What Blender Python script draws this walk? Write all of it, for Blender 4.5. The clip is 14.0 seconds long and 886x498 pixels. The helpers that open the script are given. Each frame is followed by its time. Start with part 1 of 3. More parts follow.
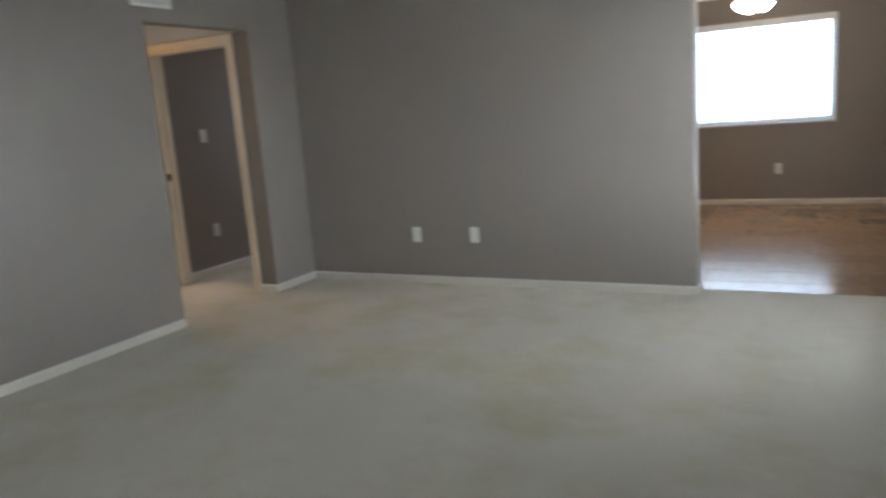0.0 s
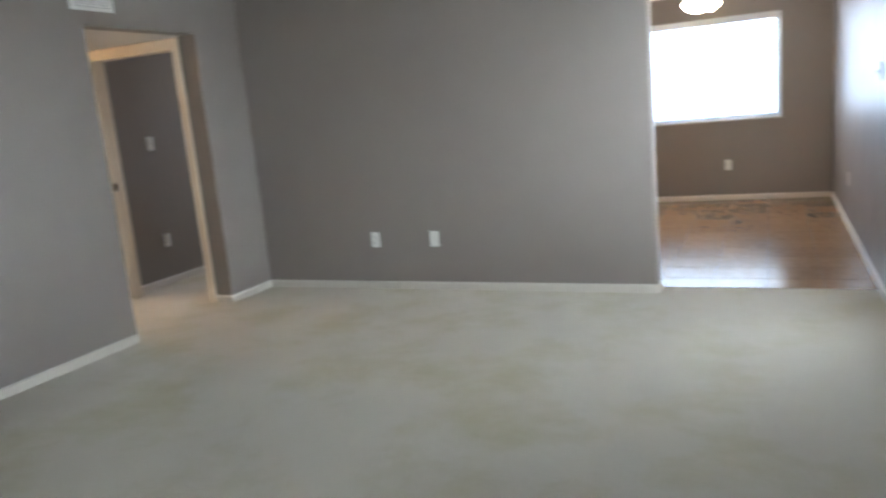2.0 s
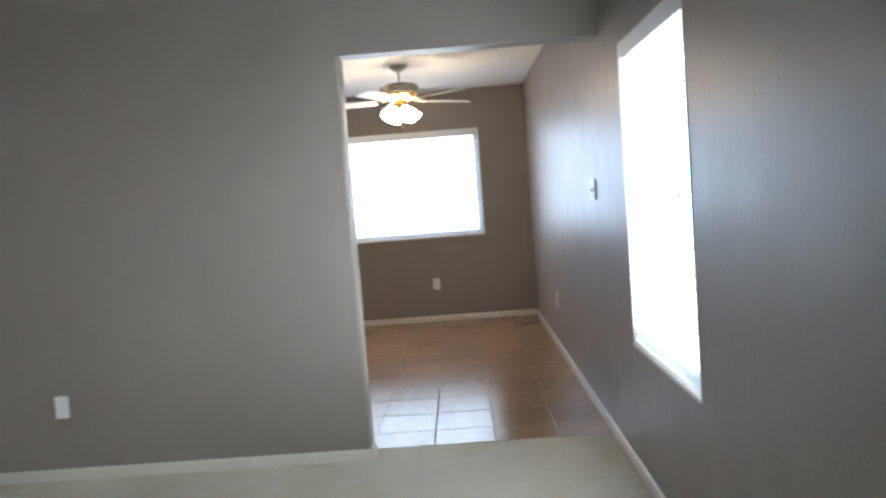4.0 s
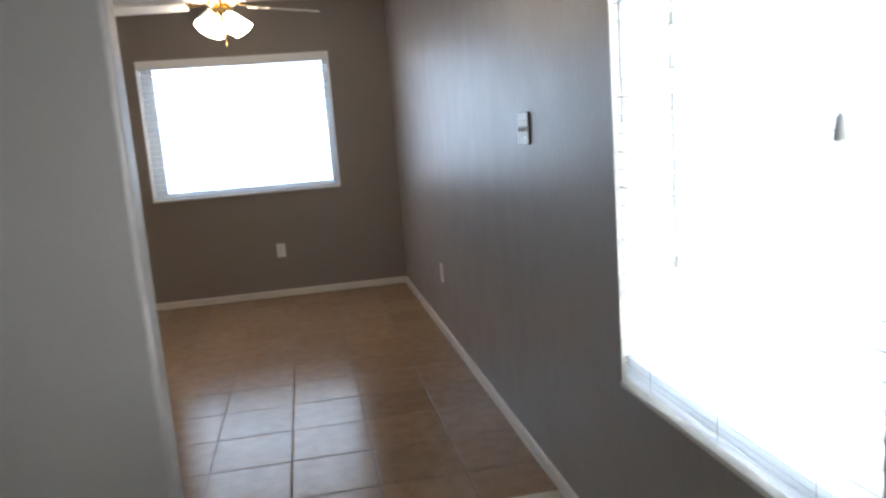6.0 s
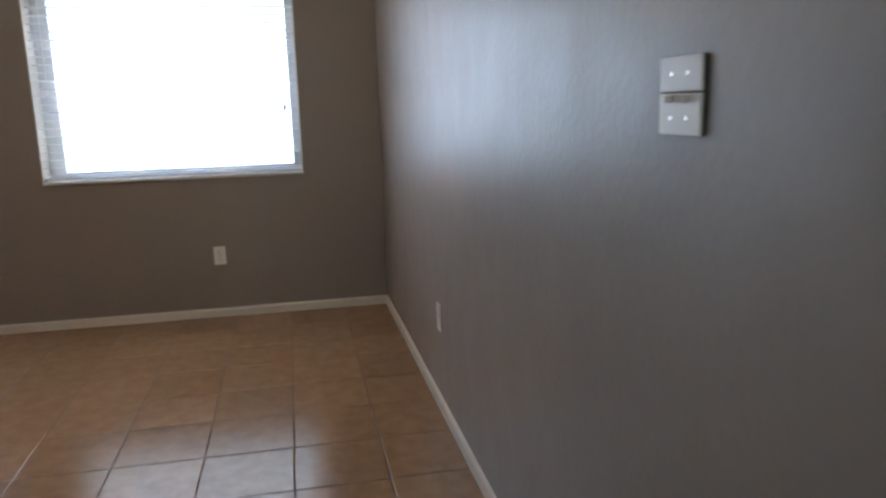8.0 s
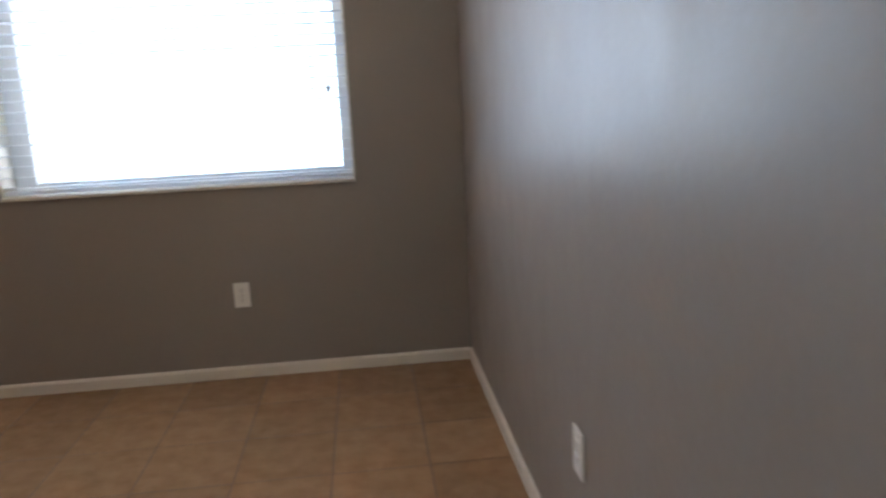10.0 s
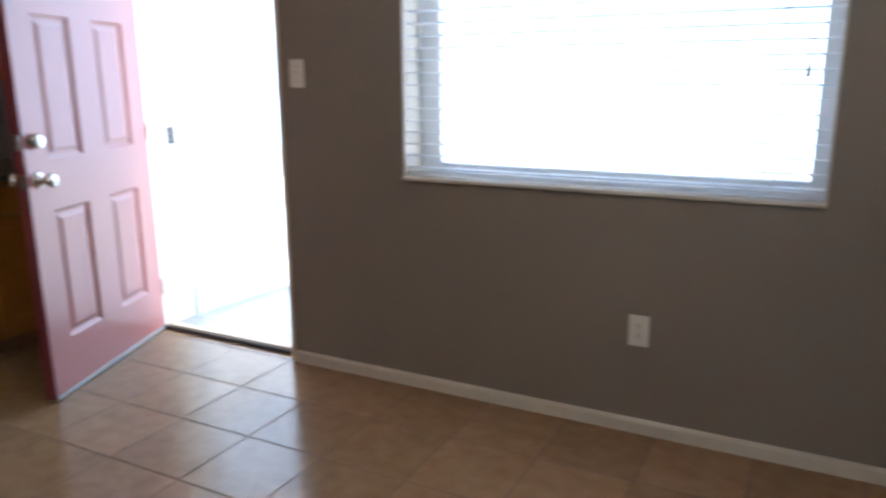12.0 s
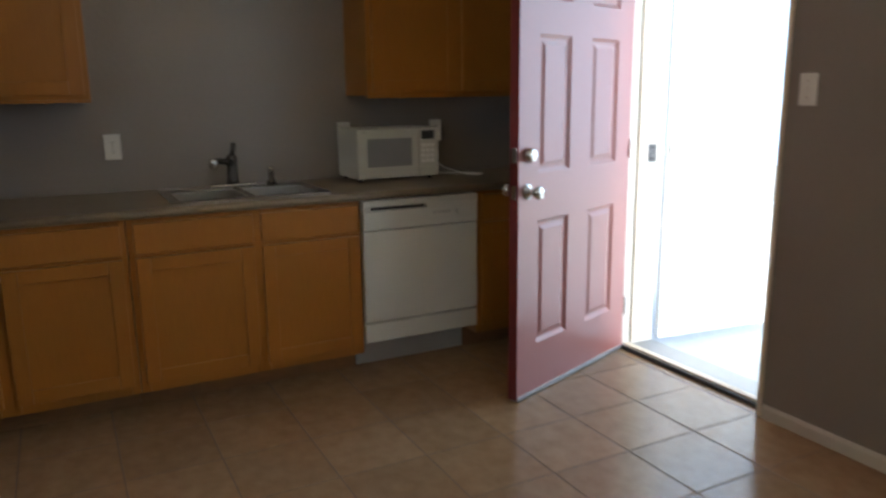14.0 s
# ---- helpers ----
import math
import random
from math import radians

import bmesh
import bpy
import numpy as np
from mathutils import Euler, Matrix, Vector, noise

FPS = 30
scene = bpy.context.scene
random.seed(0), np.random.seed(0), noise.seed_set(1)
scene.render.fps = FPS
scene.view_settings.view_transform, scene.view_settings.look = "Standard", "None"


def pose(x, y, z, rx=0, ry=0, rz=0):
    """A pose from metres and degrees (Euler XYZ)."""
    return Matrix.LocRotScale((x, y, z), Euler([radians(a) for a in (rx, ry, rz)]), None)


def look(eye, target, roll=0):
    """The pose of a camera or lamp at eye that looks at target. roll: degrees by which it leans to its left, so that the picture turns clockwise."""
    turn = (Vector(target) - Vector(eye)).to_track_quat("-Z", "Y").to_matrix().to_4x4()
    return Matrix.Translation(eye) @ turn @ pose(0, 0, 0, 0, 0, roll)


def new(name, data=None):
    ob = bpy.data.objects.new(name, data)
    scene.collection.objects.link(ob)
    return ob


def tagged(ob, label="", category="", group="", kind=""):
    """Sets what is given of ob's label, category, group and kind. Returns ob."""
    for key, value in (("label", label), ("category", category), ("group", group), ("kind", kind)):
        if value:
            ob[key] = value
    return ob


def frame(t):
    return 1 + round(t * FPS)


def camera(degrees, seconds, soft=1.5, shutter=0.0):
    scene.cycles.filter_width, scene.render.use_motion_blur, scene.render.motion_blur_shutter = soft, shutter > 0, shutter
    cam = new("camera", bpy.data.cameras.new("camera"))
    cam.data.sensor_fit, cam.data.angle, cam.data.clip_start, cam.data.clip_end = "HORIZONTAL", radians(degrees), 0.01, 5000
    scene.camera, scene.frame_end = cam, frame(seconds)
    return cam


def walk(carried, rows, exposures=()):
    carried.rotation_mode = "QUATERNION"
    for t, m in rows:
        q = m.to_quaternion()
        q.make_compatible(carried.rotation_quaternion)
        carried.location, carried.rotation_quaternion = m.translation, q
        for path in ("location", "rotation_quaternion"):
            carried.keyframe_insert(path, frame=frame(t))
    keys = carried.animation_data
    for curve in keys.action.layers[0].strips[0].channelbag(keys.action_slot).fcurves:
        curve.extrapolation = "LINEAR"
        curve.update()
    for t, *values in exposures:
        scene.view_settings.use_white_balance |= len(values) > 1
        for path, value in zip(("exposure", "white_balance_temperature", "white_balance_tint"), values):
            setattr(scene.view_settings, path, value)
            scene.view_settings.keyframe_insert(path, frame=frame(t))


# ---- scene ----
cam = camera(62.0, 14.0, soft=2.4, shutter=0.5)
PATH = [
    (0, (-0.517, -4.88, 1.303), (-1.448, -3.149, 0.936), -4.4),
    (0.5, (-0.651, -4.951, 1.299), (-1.812, -3.354, 0.976), -3.3),
    (1, (-0.604, -4.925, 1.312), (-1.875, -3.421, 0.958), -3.5),
    (1.5, (-0.636, -4.926, 1.271), (-1.736, -3.293, 0.918), -4.6),
    (2, (-0.595, -4.835, 1.313), (-1.412, -3.048, 0.94), -5.3),
    (2.5, (-0.649, -4.7, 1.276), (-1.185, -2.829, 0.815), -6.1),
    (3, (-0.649, -4.384, 1.32), (-1.091, -2.442, 1.148), -4.4),
    (3.5, (-0.667, -4.084, 1.324), (-0.923, -2.104, 1.203), -4.0),
    (3.7, (-0.696, -3.935, 1.323), (-0.866, -1.946, 1.198), -4.0),
    (5.8, (-0.793, -2.359, 1.304), (-0.478, -0.41, 0.983), -5.6),
    (6, (-0.797, -2.229, 1.325), (-0.448, -0.287, 0.998), -4.4),
    (6.5, (-0.79, -1.873, 1.294), (-0.302, 0.031, 0.923), -1.2),
    (7, (-0.757, -1.511, 1.288), (-0.265, 0.391, 0.912), -1.2),
    (7.2, (-0.712, -1.33, 1.295), (-0.285, 0.593, 0.955), -0.9),
    (9.3, (-0.491, 0.269, 1.287), (-0.12, 2.176, 0.809), -1.7),
    (9.5, (-0.486, 0.401, 1.275), (-0.057, 2.31, 0.863), -2.4),
    (10, (-0.454, 0.747, 1.239), (-0.258, 2.695, 0.835), -2.8),
    (10.5, (-0.478, 1.063, 1.275), (-0.422, 2.99, 0.74), -1.1),
    (11, (-0.547, 1.328, 1.255), (-0.532, 3.273, 0.793), -0.9),
    (11.5, (-0.559, 1.459, 1.268), (-0.994, 3.356, 0.805), 0.1),
    (12, (-0.515, 1.545, 1.297), (-1.413, 3.272, 0.836), -0.4),
    (12.5, (-0.547, 1.508, 1.278), (-1.731, 3.063, 0.856), -1.1),
    (13, (-0.542, 1.54, 1.297), (-1.968, 2.855, 0.812), -1.5),
    (13.5, (-0.635, 1.5, 1.296), (-2.219, 2.623, 0.818), -2.5),
    (14, (-0.717, 1.66, 1.311), (-2.454, 2.559, 0.895), -0.7),
]
walk(cam, [(t, look(eye, target, roll)) for t, eye, target, roll in PATH],
     exposures=[(0, 0.65, 6500, 10), (1, 0.75, 6700, 9), (2, 1.05, 6350, 10), (3, 0.85, 6350, 10), (3.7, 0.75, 6400, 10), (5.8, 0.2, 6450, 11), (7, 0.15, 6450, 11), (9.5, 0.15, 6500, 11), (10.5, 0.4, 6400, 11), (11.5, 0.4, 6150, 11), (12, 0.2, 6150, 11), (12.5, 0, 6200, 11), (13, -0.15, 6350, 9), (13.5, -0.1, 6500, 8), (14, -0.15, 6650, 8)])

# plan: wall between living room and dining at y = 0, outer side wall at x = 0
LEFT, FAR, CEIL, BACK = -4.385, 4.097, 2.425, -6.6
KW = -4.45                      # kitchen wall
OPEN_X, OPEN_Z = -1.282, 2.05   # opening to the dining area
W1 = (-2.018, -0.498, 0.889, 2.012)   # far window
W2 = (-1.347, -0.413, 0.593, 1.922)    # side window, along y
DOOR = (-3.60, -2.634, 2.03)          # back door
WT = 0.24
LCEIL = 3.05                    # living room ceiling
RET = 0.13                      # thickness of the dividing wall at its rounded end
HALL = (-1.447, -0.495, 2.0)  # hall opening, along y
BED = (-5.45, -4.595, 1.935)      # bedroom doorway off the hall
BEDWALL = -5.54
EDGE = 0.155                     # where carpet meets tile

# ---- light ----
world = bpy.data.worlds.new("world")
scene.world = world
world.use_nodes = True
wn = world.node_tree
sky = wn.nodes.new("ShaderNodeTexSky")
sky.sky_type, sky.sun_disc = "NISHITA", False
sky.sun_elevation, sky.sun_rotation = radians(57), radians(260)
wn.links.new(sky.outputs["Color"], wn.nodes["Background"].inputs["Color"])
wn.nodes["Background"].inputs["Strength"].default_value = 0.14

sun = new("sun", bpy.data.lights.new("sun", "SUN"))
sun.data.energy, sun.data.angle, sun.data.color = 3.5, radians(0.6), (1.0, 0.95, 0.88)
sun.matrix_world = look((-9, -1.5, 14), (0, 0, 0))


def window_light(name, at, aim, w, h, power, color):
    lamp = new(name, bpy.data.lights.new(name, "AREA"))
    lamp.data.shape, lamp.data.size, lamp.data.size_y = "RECTANGLE", w, h
    lamp.data.energy, lamp.data.color = power, color
    lamp.matrix_world = look(at, aim)
    return lamp


DAY = (0.82, 0.91, 0.97)
SKY = (0.79, 0.88, 1.0)
window_light("daylight_far_window", ((W1[0] + W1[1]) / 2, FAR - 0.012, (W1[2] + W1[3]) / 2),
             ((W1[0] + W1[1]) / 2, 0, (W1[2] + W1[3]) / 2), W1[1] - W1[0] - 0.03, W1[3] - W1[2] - 0.03, 8, SKY)
window_light("daylight_side_window", (-0.012, (W2[0] + W2[1]) / 2, (W2[2] + W2[3]) / 2),
             (-3, (W2[0] + W2[1]) / 2, (W2[2] + W2[3]) / 2), W2[1] - W2[0] - 0.03, W2[3] - W2[2] - 0.03, 9.5, DAY)
# fill for the living room, through an unseen window added behind the camera
window_light("fill_back_window", (-1.25, BACK + 0.02, 1.35), (-1.25, 0, 1.35), 1.7, 1.4, 24, DAY)
# warm fill added at an unseen opening to lift the dark bedroom
window_light("fill_bedroom_window", (-5.0, 3.48, 1.4), (-5.0, 0, 1.2), 0.9, 1.2, 16, (1.0, 0.90, 0.80))
window_light("daylight_door", ((DOOR[0] + DOOR[1]) / 2, FAR + 0.3, 1.0), ((DOOR[0] + DOOR[1]) / 2, 0, 0.9), 0.86, 1.95, 5.0, (0.80, 0.90, 1.0))


# ---- materials ----
def material(name, color, rough=0.5, metal=0.0, coat=0.0):
    m = bpy.data.materials.new(name)
    m.use_nodes = True
    b = m.node_tree.nodes["Principled BSDF"]
    b.inputs["Base Color"].default_value = (*color, 1)
    b.inputs["Roughness"].default_value = rough
    b.inputs["Metallic"].default_value = metal
    b.inputs["Coat Weight"].default_value = coat
    return m


def grain(m, scale, amount, bump=0.0, depth=0.002, stretch=(1, 1, 1), detail=4, big=0.0, big_scale=1.5, rough_var=0.0, fine=0.0, world=False):
    """Varies the base colour at two scales and adds fine relief."""
    t = m.node_tree
    N, L = t.nodes, t.links
    b = N["Principled BSDF"]
    base = b.inputs["Base Color"].default_value[:]
    co = N.new("ShaderNodeNewGeometry" if world else "ShaderNodeTexCoord")
    place = co.outputs["Position" if world else "Object"]
    mp = N.new("ShaderNodeMapping")
    mp.inputs["Scale"].default_value = stretch
    L.new(place, mp.inputs["Vector"])
    n = N.new("ShaderNodeTexNoise")
    n.inputs["Scale"].default_value, n.inputs["Detail"].default_value = scale, detail
    L.new(mp.outputs["Vector"], n.inputs["Vector"])
    n2 = N.new("ShaderNodeTexNoise")
    n2.inputs["Scale"].default_value, n2.inputs["Detail"].default_value = big_scale, 3
    L.new(place, n2.inputs["Vector"])
    r = N.new("ShaderNodeMapRange")
    r.inputs["From Min"].default_value, r.inputs["From Max"].default_value = 0.15, 0.85
    r.inputs["To Min"].default_value, r.inputs["To Max"].default_value = 1 - amount, 1 + amount
    L.new(n.outputs["Fac"], r.inputs["Value"])
    r2 = N.new("ShaderNodeMapRange")
    r2.inputs["From Min"].default_value, r2.inputs["From Max"].default_value = 0.15, 0.85
    r2.inputs["To Min"].default_value, r2.inputs["To Max"].default_value = 1 - big, 1 + big
    L.new(n2.outputs["Fac"], r2.inputs["Value"])
    mul = N.new("ShaderNodeMath")
    mul.operation = "MULTIPLY"
    L.new(r.outputs["Result"], mul.inputs[0])
    L.new(r2.outputs["Result"], mul.inputs[1])
    mix = N.new("ShaderNodeVectorMath")
    mix.operation = "SCALE"
    mix.inputs[0].default_value = base[:3]
    L.new(mul.outputs[0], mix.inputs["Scale"])
    L.new(mix.outputs[0], b.inputs["Base Color"])
    if rough_var:
        rr = N.new("ShaderNodeMapRange")
        ro = b.inputs["Roughness"].default_value
        rr.inputs["From Min"].default_value, rr.inputs["From Max"].default_value = 0.15, 0.85
        rr.inputs["To Min"].default_value, rr.inputs["To Max"].default_value = ro - rough_var, ro + rough_var
        L.new(n2.outputs["Fac"], rr.inputs["Value"])
        L.new(rr.outputs["Result"], b.inputs["Roughness"])
    if bump:
        bp = N.new("ShaderNodeBump")
        bp.inputs["Strength"].default_value, bp.inputs["Distance"].default_value = bump, depth
        if fine:
            n3 = N.new("ShaderNodeTexNoise")
            n3.inputs["Scale"].default_value, n3.inputs["Detail"].default_value = fine, 2
            L.new(place, n3.inputs["Vector"])
            L.new(n3.outputs["Fac"], bp.inputs["Height"])
        else:
            L.new(n.outputs["Fac"], bp.inputs["Height"])
        L.new(bp.outputs["Normal"], b.inputs["Normal"])
    return m


PAINT = grain(material("taupe_wall_paint", (0.238, 0.210, 0.189), 0.43), 60, 0.025, 0.45, 0.0025, big=0.05, big_scale=0.8, rough_var=0.12, fine=42)
pt = PAINT.node_tree
pb = pt.nodes["Principled BSDF"]
pb.inputs["Specular IOR Level"].default_value = 0.4
pg = pt.nodes.new("ShaderNodeNewGeometry")
pmap = pt.nodes.new("ShaderNodeMapping")
pmap.inputs["Scale"].default_value = (1.0, 1.0, 0.6)
pt.links.new(pg.outputs["Position"], pmap.inputs["Vector"])
pn = pt.nodes.new("ShaderNodeTexNoise")
pn.inputs["Scale"].default_value, pn.inputs["Detail"].default_value, pn.inputs["Roughness"].default_value = 6.0, 6, 0.7
pt.links.new(pmap.outputs["Vector"], pn.inputs["Vector"])
pr = pt.nodes.new("ShaderNodeMapRange")
pr.inputs["From Min"].default_value, pr.inputs["From Max"].default_value = 0.3, 0.7
pr.inputs["To Min"].default_value, pr.inputs["To Max"].default_value = 0.34, 0.45
pt.links.new(pn.outputs["Fac"], pr.inputs["Value"])
pt.links.new(pr.outputs["Result"], pb.inputs["Roughness"])
CEILING = grain(material("white_ceiling_texture", (0.78, 0.76, 0.72), 0.9), 70, 0.03, 0.6, 0.004, big=0.02)
TRIM = grain(material("white_trim_paint", (0.60, 0.56, 0.50), 0.4), 20, 0.03, big=0.04)
CASING = grain(material("cream_door_casing", (0.70, 0.60, 0.47), 0.45), 25, 0.04, big=0.04)
CARPET = grain(material("beige_carpet", (0.63, 0.59, 0.51), 1.0), 230, 0.28, 1.0, 0.010, detail=3, big=0.07, big_scale=1.4)
ct = CARPET.node_tree
cb = ct.nodes["Principled BSDF"]
cn = ct.nodes.new("ShaderNodeTexNoise")
cn.inputs["Scale"].default_value, cn.inputs["Detail"].default_value, cn.inputs["Roughness"].default_value = 1.5, 7, 0.66
cg = ct.nodes.new("ShaderNodeNewGeometry")
ct.links.new(cg.outputs["Position"], cn.inputs["Vector"])
cr = ct.nodes.new("ShaderNodeMapRange")
cr.inputs["From Min"].default_value, cr.inputs["From Max"].default_value = 0.47, 0.66
ct.links.new(cn.outputs["Fac"], cr.inputs["Value"])
cm = ct.nodes.new("ShaderNodeMix")
cm.data_type, cm.blend_type = "RGBA", "MULTIPLY"
cm.inputs[7].default_value = (0.87, 0.86, 0.73, 1)
ct.links.new(cr.outputs["Result"], cm.inputs[0])
ct.links.new(cb.inputs["Base Color"].links[0].from_socket, cm.inputs[6])
ct.links.new(cm.outputs[2], cb.inputs["Base Color"])
GROUT = grain(material("dark_grout", (0.14, 0.093, 0.062), 0.7), 90, 0.15)
GROUT.node_tree.nodes["Principled BSDF"].inputs["Specular IOR Level"].default_value = 0.25
WHITE = grain(material("white_plastic", (0.72, 0.71, 0.68), 0.4), 12, 0.02)
VINYL = material("white_vinyl_frame", (0.80, 0.81, 0.82), 0.45)
SLOT = material("dark_slot", (0.03, 0.03, 0.03), 0.6)
BRASS = grain(material("polished_brass", (0.60, 0.42, 0.18), 0.25, 1.0), 30, 0.05)
NICKEL = grain(material("satin_nickel", (0.62, 0.60, 0.57), 0.25, 1.0), 40, 0.05)
STEEL = grain(material("brushed_steel", (0.50, 0.48, 0.45), 0.26, 1.0), 30, 0.08, stretch=(1, 18, 1))
BOWL = grain(material("satin_steel_bowl", (0.46, 0.45, 0.42), 0.34, 0.8), 30, 0.06)
PATIO = grain(material("grey_patio_concrete", (0.52, 0.54, 0.57), 0.85), 40, 0.12, 0.4, 0.003, big=0.15, big_scale=0.8)
BRONZE = material("dark_faucet_metal", (0.10, 0.09, 0.085), 0.25, 0.9)
ALU = grain(material("aluminium_threshold", (0.30, 0.29, 0.28), 0.45, 0.6), 40, 0.1)
RED = grain(material("rose_red_door_paint", (0.30, 0.108, 0.092), 0.30), 35, 0.03, 0.12, 0.001, big=0.05)
RED.node_tree.nodes["Principled BSDF"].inputs["Specular IOR Level"].default_value = 0.6
REDEDGE = grain(material("dark_red_door_edge", (0.16, 0.025, 0.03), 0.5), 35, 0.1)
OAK = grain(material("honey_oak", (0.32, 0.122, 0.016), 0.36), 14, 0.09, 0.08, 0.001, stretch=(9, 9, 0.8), big=0.10, big_scale=3)
# oak again, its colour darkened for the shade under the base cabinets
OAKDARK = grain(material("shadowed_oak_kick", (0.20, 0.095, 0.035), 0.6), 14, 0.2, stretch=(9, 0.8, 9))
LAMINATE = grain(material("brown_grey_laminate", (0.205, 0.158, 0.108), 0.32), 140, 0.35, big=0.12, big_scale=6)
APPLIANCE = grain(material("off_white_appliance", (0.53, 0.52, 0.475), 0.35), 10, 0.02, big=0.02)
APPLIANCE_GREY = grain(material("grey_appliance_panel", (0.40, 0.39, 0.37), 0.4), 12, 0.03)
SCREENGREY = grain(material("perforated_grey_glass", (0.22, 0.22, 0.22), 0.32), 300, 0.25)
BLACK = material("black_plastic", (0.02, 0.02, 0.022), 0.3)
CONCRETE = grain(material("light_concrete", (0.58, 0.56, 0.52), 0.85), 40, 0.12, 0.4, 0.003, big=0.12, big_scale=0.6)
BLADE = grain(material("white_fan_blade", (0.80, 0.77, 0.70), 0.4), 16, 0.06, stretch=(1, 8, 8))
CORD = material("white_cord", (0.75, 0.75, 0.73), 0.6)

TILE = material("tan_ceramic_tile", (0.31, 0.182, 0.102), 0.24)
tn = TILE.node_tree
tb = tn.nodes["Principled BSDF"]
tb.inputs["Specular IOR Level"].default_value = 0.33
oi = tn.nodes.new("ShaderNodeObjectInfo")
tint = tn.nodes.new("ShaderNodeMapRange")
tint.inputs["To Min"].default_value, tint.inputs["To Max"].default_value = 0.92, 1.07
tn.links.new(oi.outputs["Random"], tint.inputs["Value"])
tg = tn.nodes.new("ShaderNodeNewGeometry")
tw = tn.nodes.new("ShaderNodeTexNoise")
tw.inputs["Scale"].default_value, tw.inputs["Detail"].default_value, tw.inputs["Roughness"].default_value = 14, 5, 0.6
tn.links.new(tg.outputs["Position"], tw.inputs["Vector"])
tc = tn.nodes.new("ShaderNodeValToRGB")
tc.color_ramp.elements[0].position, tc.color_ramp.elements[0].color = 0.2, (0.226, 0.135, 0.071, 1)
tc.color_ramp.elements[1].position, tc.color_ramp.elements[1].color = 0.8, (0.315, 0.201, 0.117, 1)
tn.links.new(tw.outputs["Fac"], tc.inputs["Fac"])
tm = tn.nodes.new("ShaderNodeVectorMath")
tm.operation = "SCALE"
tn.links.new(tc.outputs["Color"], tm.inputs[0])
tn.links.new(tint.outputs["Result"], tm.inputs["Scale"])
tn.links.new(tm.outputs[0], tb.inputs["Base Color"])
tw2 = tn.nodes.new("ShaderNodeTexNoise")
tw2.inputs["Scale"].default_value, tw2.inputs["Detail"].default_value = 5, 2
tn.links.new(tg.outputs["Position"], tw2.inputs["Vector"])
trr = tn.nodes.new("ShaderNodeMapRange")
trr.inputs["To Min"].default_value, trr.inputs["To Max"].default_value = 0.17, 0.23
tn.links.new(tw2.outputs["Fac"], trr.inputs["Value"])
tn.links.new(trr.outputs["Result"], tb.inputs["Roughness"])

GLASS = bpy.data.materials.new("window_glass")
GLASS.use_nodes = True
gb = GLASS.node_tree.nodes["Principled BSDF"]
gb.inputs["Transmission Weight"].default_value, gb.inputs["Roughness"].default_value, gb.inputs["IOR"].default_value = 1.0, 0.0, 1.05

SLAT = bpy.data.materials.new("white_blind_slat")
SLAT.use_nodes = True
st = SLAT.node_tree
sb = st.nodes["Principled BSDF"]
sb.inputs["Base Color"].default_value, sb.inputs["Roughness"].default_value = (0.80, 0.82, 0.84, 1), 0.4
tr = st.nodes.new("ShaderNodeBsdfTranslucent")
tr.inputs["Color"].default_value = (0.93, 0.95, 0.97, 1)
ms = st.nodes.new("ShaderNodeMixShader")
ms.inputs["Fac"].default_value = 0.5
st.links.new(sb.outputs[0], ms.inputs[1])
st.links.new(tr.outputs[0], ms.inputs[2])
st.links.new(ms.outputs[0], st.nodes["Material Output"].inputs["Surface"])

SHADE = bpy.data.materials.new("lit_frosted_glass")
SHADE.use_nodes = True
hb = SHADE.node_tree.nodes["Principled BSDF"]
hb.inputs["Base Color"].default_value, hb.inputs["Roughness"].default_value = (0.9, 0.86, 0.78, 1), 0.5
hb.inputs["Emission Color"].default_value, hb.inputs["Emission Strength"].default_value = (1.0, 0.81, 0.60, 1), 27.0


# ---- mesh helpers ----
def box(bm, x0, x1, y0, y1, z0, z1, bevel=0.0, seg=2):
    vs = [bm.verts.new(p) for p in ((x0, y0, z0), (x1, y0, z0), (x1, y1, z0), (x0, y1, z0),
                                    (x0, y0, z1), (x1, y0, z1), (x1, y1, z1), (x0, y1, z1))]
    fs = [bm.faces.new([vs[i] for i in q]) for q in ((3, 2, 1, 0), (4, 5, 6, 7), (0, 1, 5, 4), (1, 2, 6, 5), (2, 3, 7, 6), (3, 0, 4, 7))]
    if bevel:
        bmesh.ops.bevel(bm, geom=list({e for f in fs for e in f.edges}), offset=bevel, segments=seg, affect="EDGES", profile=0.5)
    return bm


def cube(x0, x1, y0, y1, z0, z1, bevel=0.0, seg=2):
    return box(bmesh.new(), x0, x1, y0, y1, z0, z1, bevel, seg)


def lathe(bm, profile, n=24, at=(0, 0, 0), m=None):
    """Turns (radius, height) pairs round the z axis."""
    m = m or Matrix.Identity(4)
    rings = []
    for r, h in profile:
        rings.append([bm.verts.new(m @ Vector((at[0] + r * math.cos(2 * math.pi * i / n), at[1] + r * math.sin(2 * math.pi * i / n), at[2] + h))) for i in range(n)])
    for a, b in zip(rings, rings[1:]):
        for i in range(n):
            bm.faces.new((a[i], a[(i + 1) % n], b[(i + 1) % n], b[i]))
    bm.faces.new(rings[0][::-1])
    bm.faces.new(rings[-1])
    bmesh.ops.recalc_face_normals(bm, faces=bm.faces)
    return bm


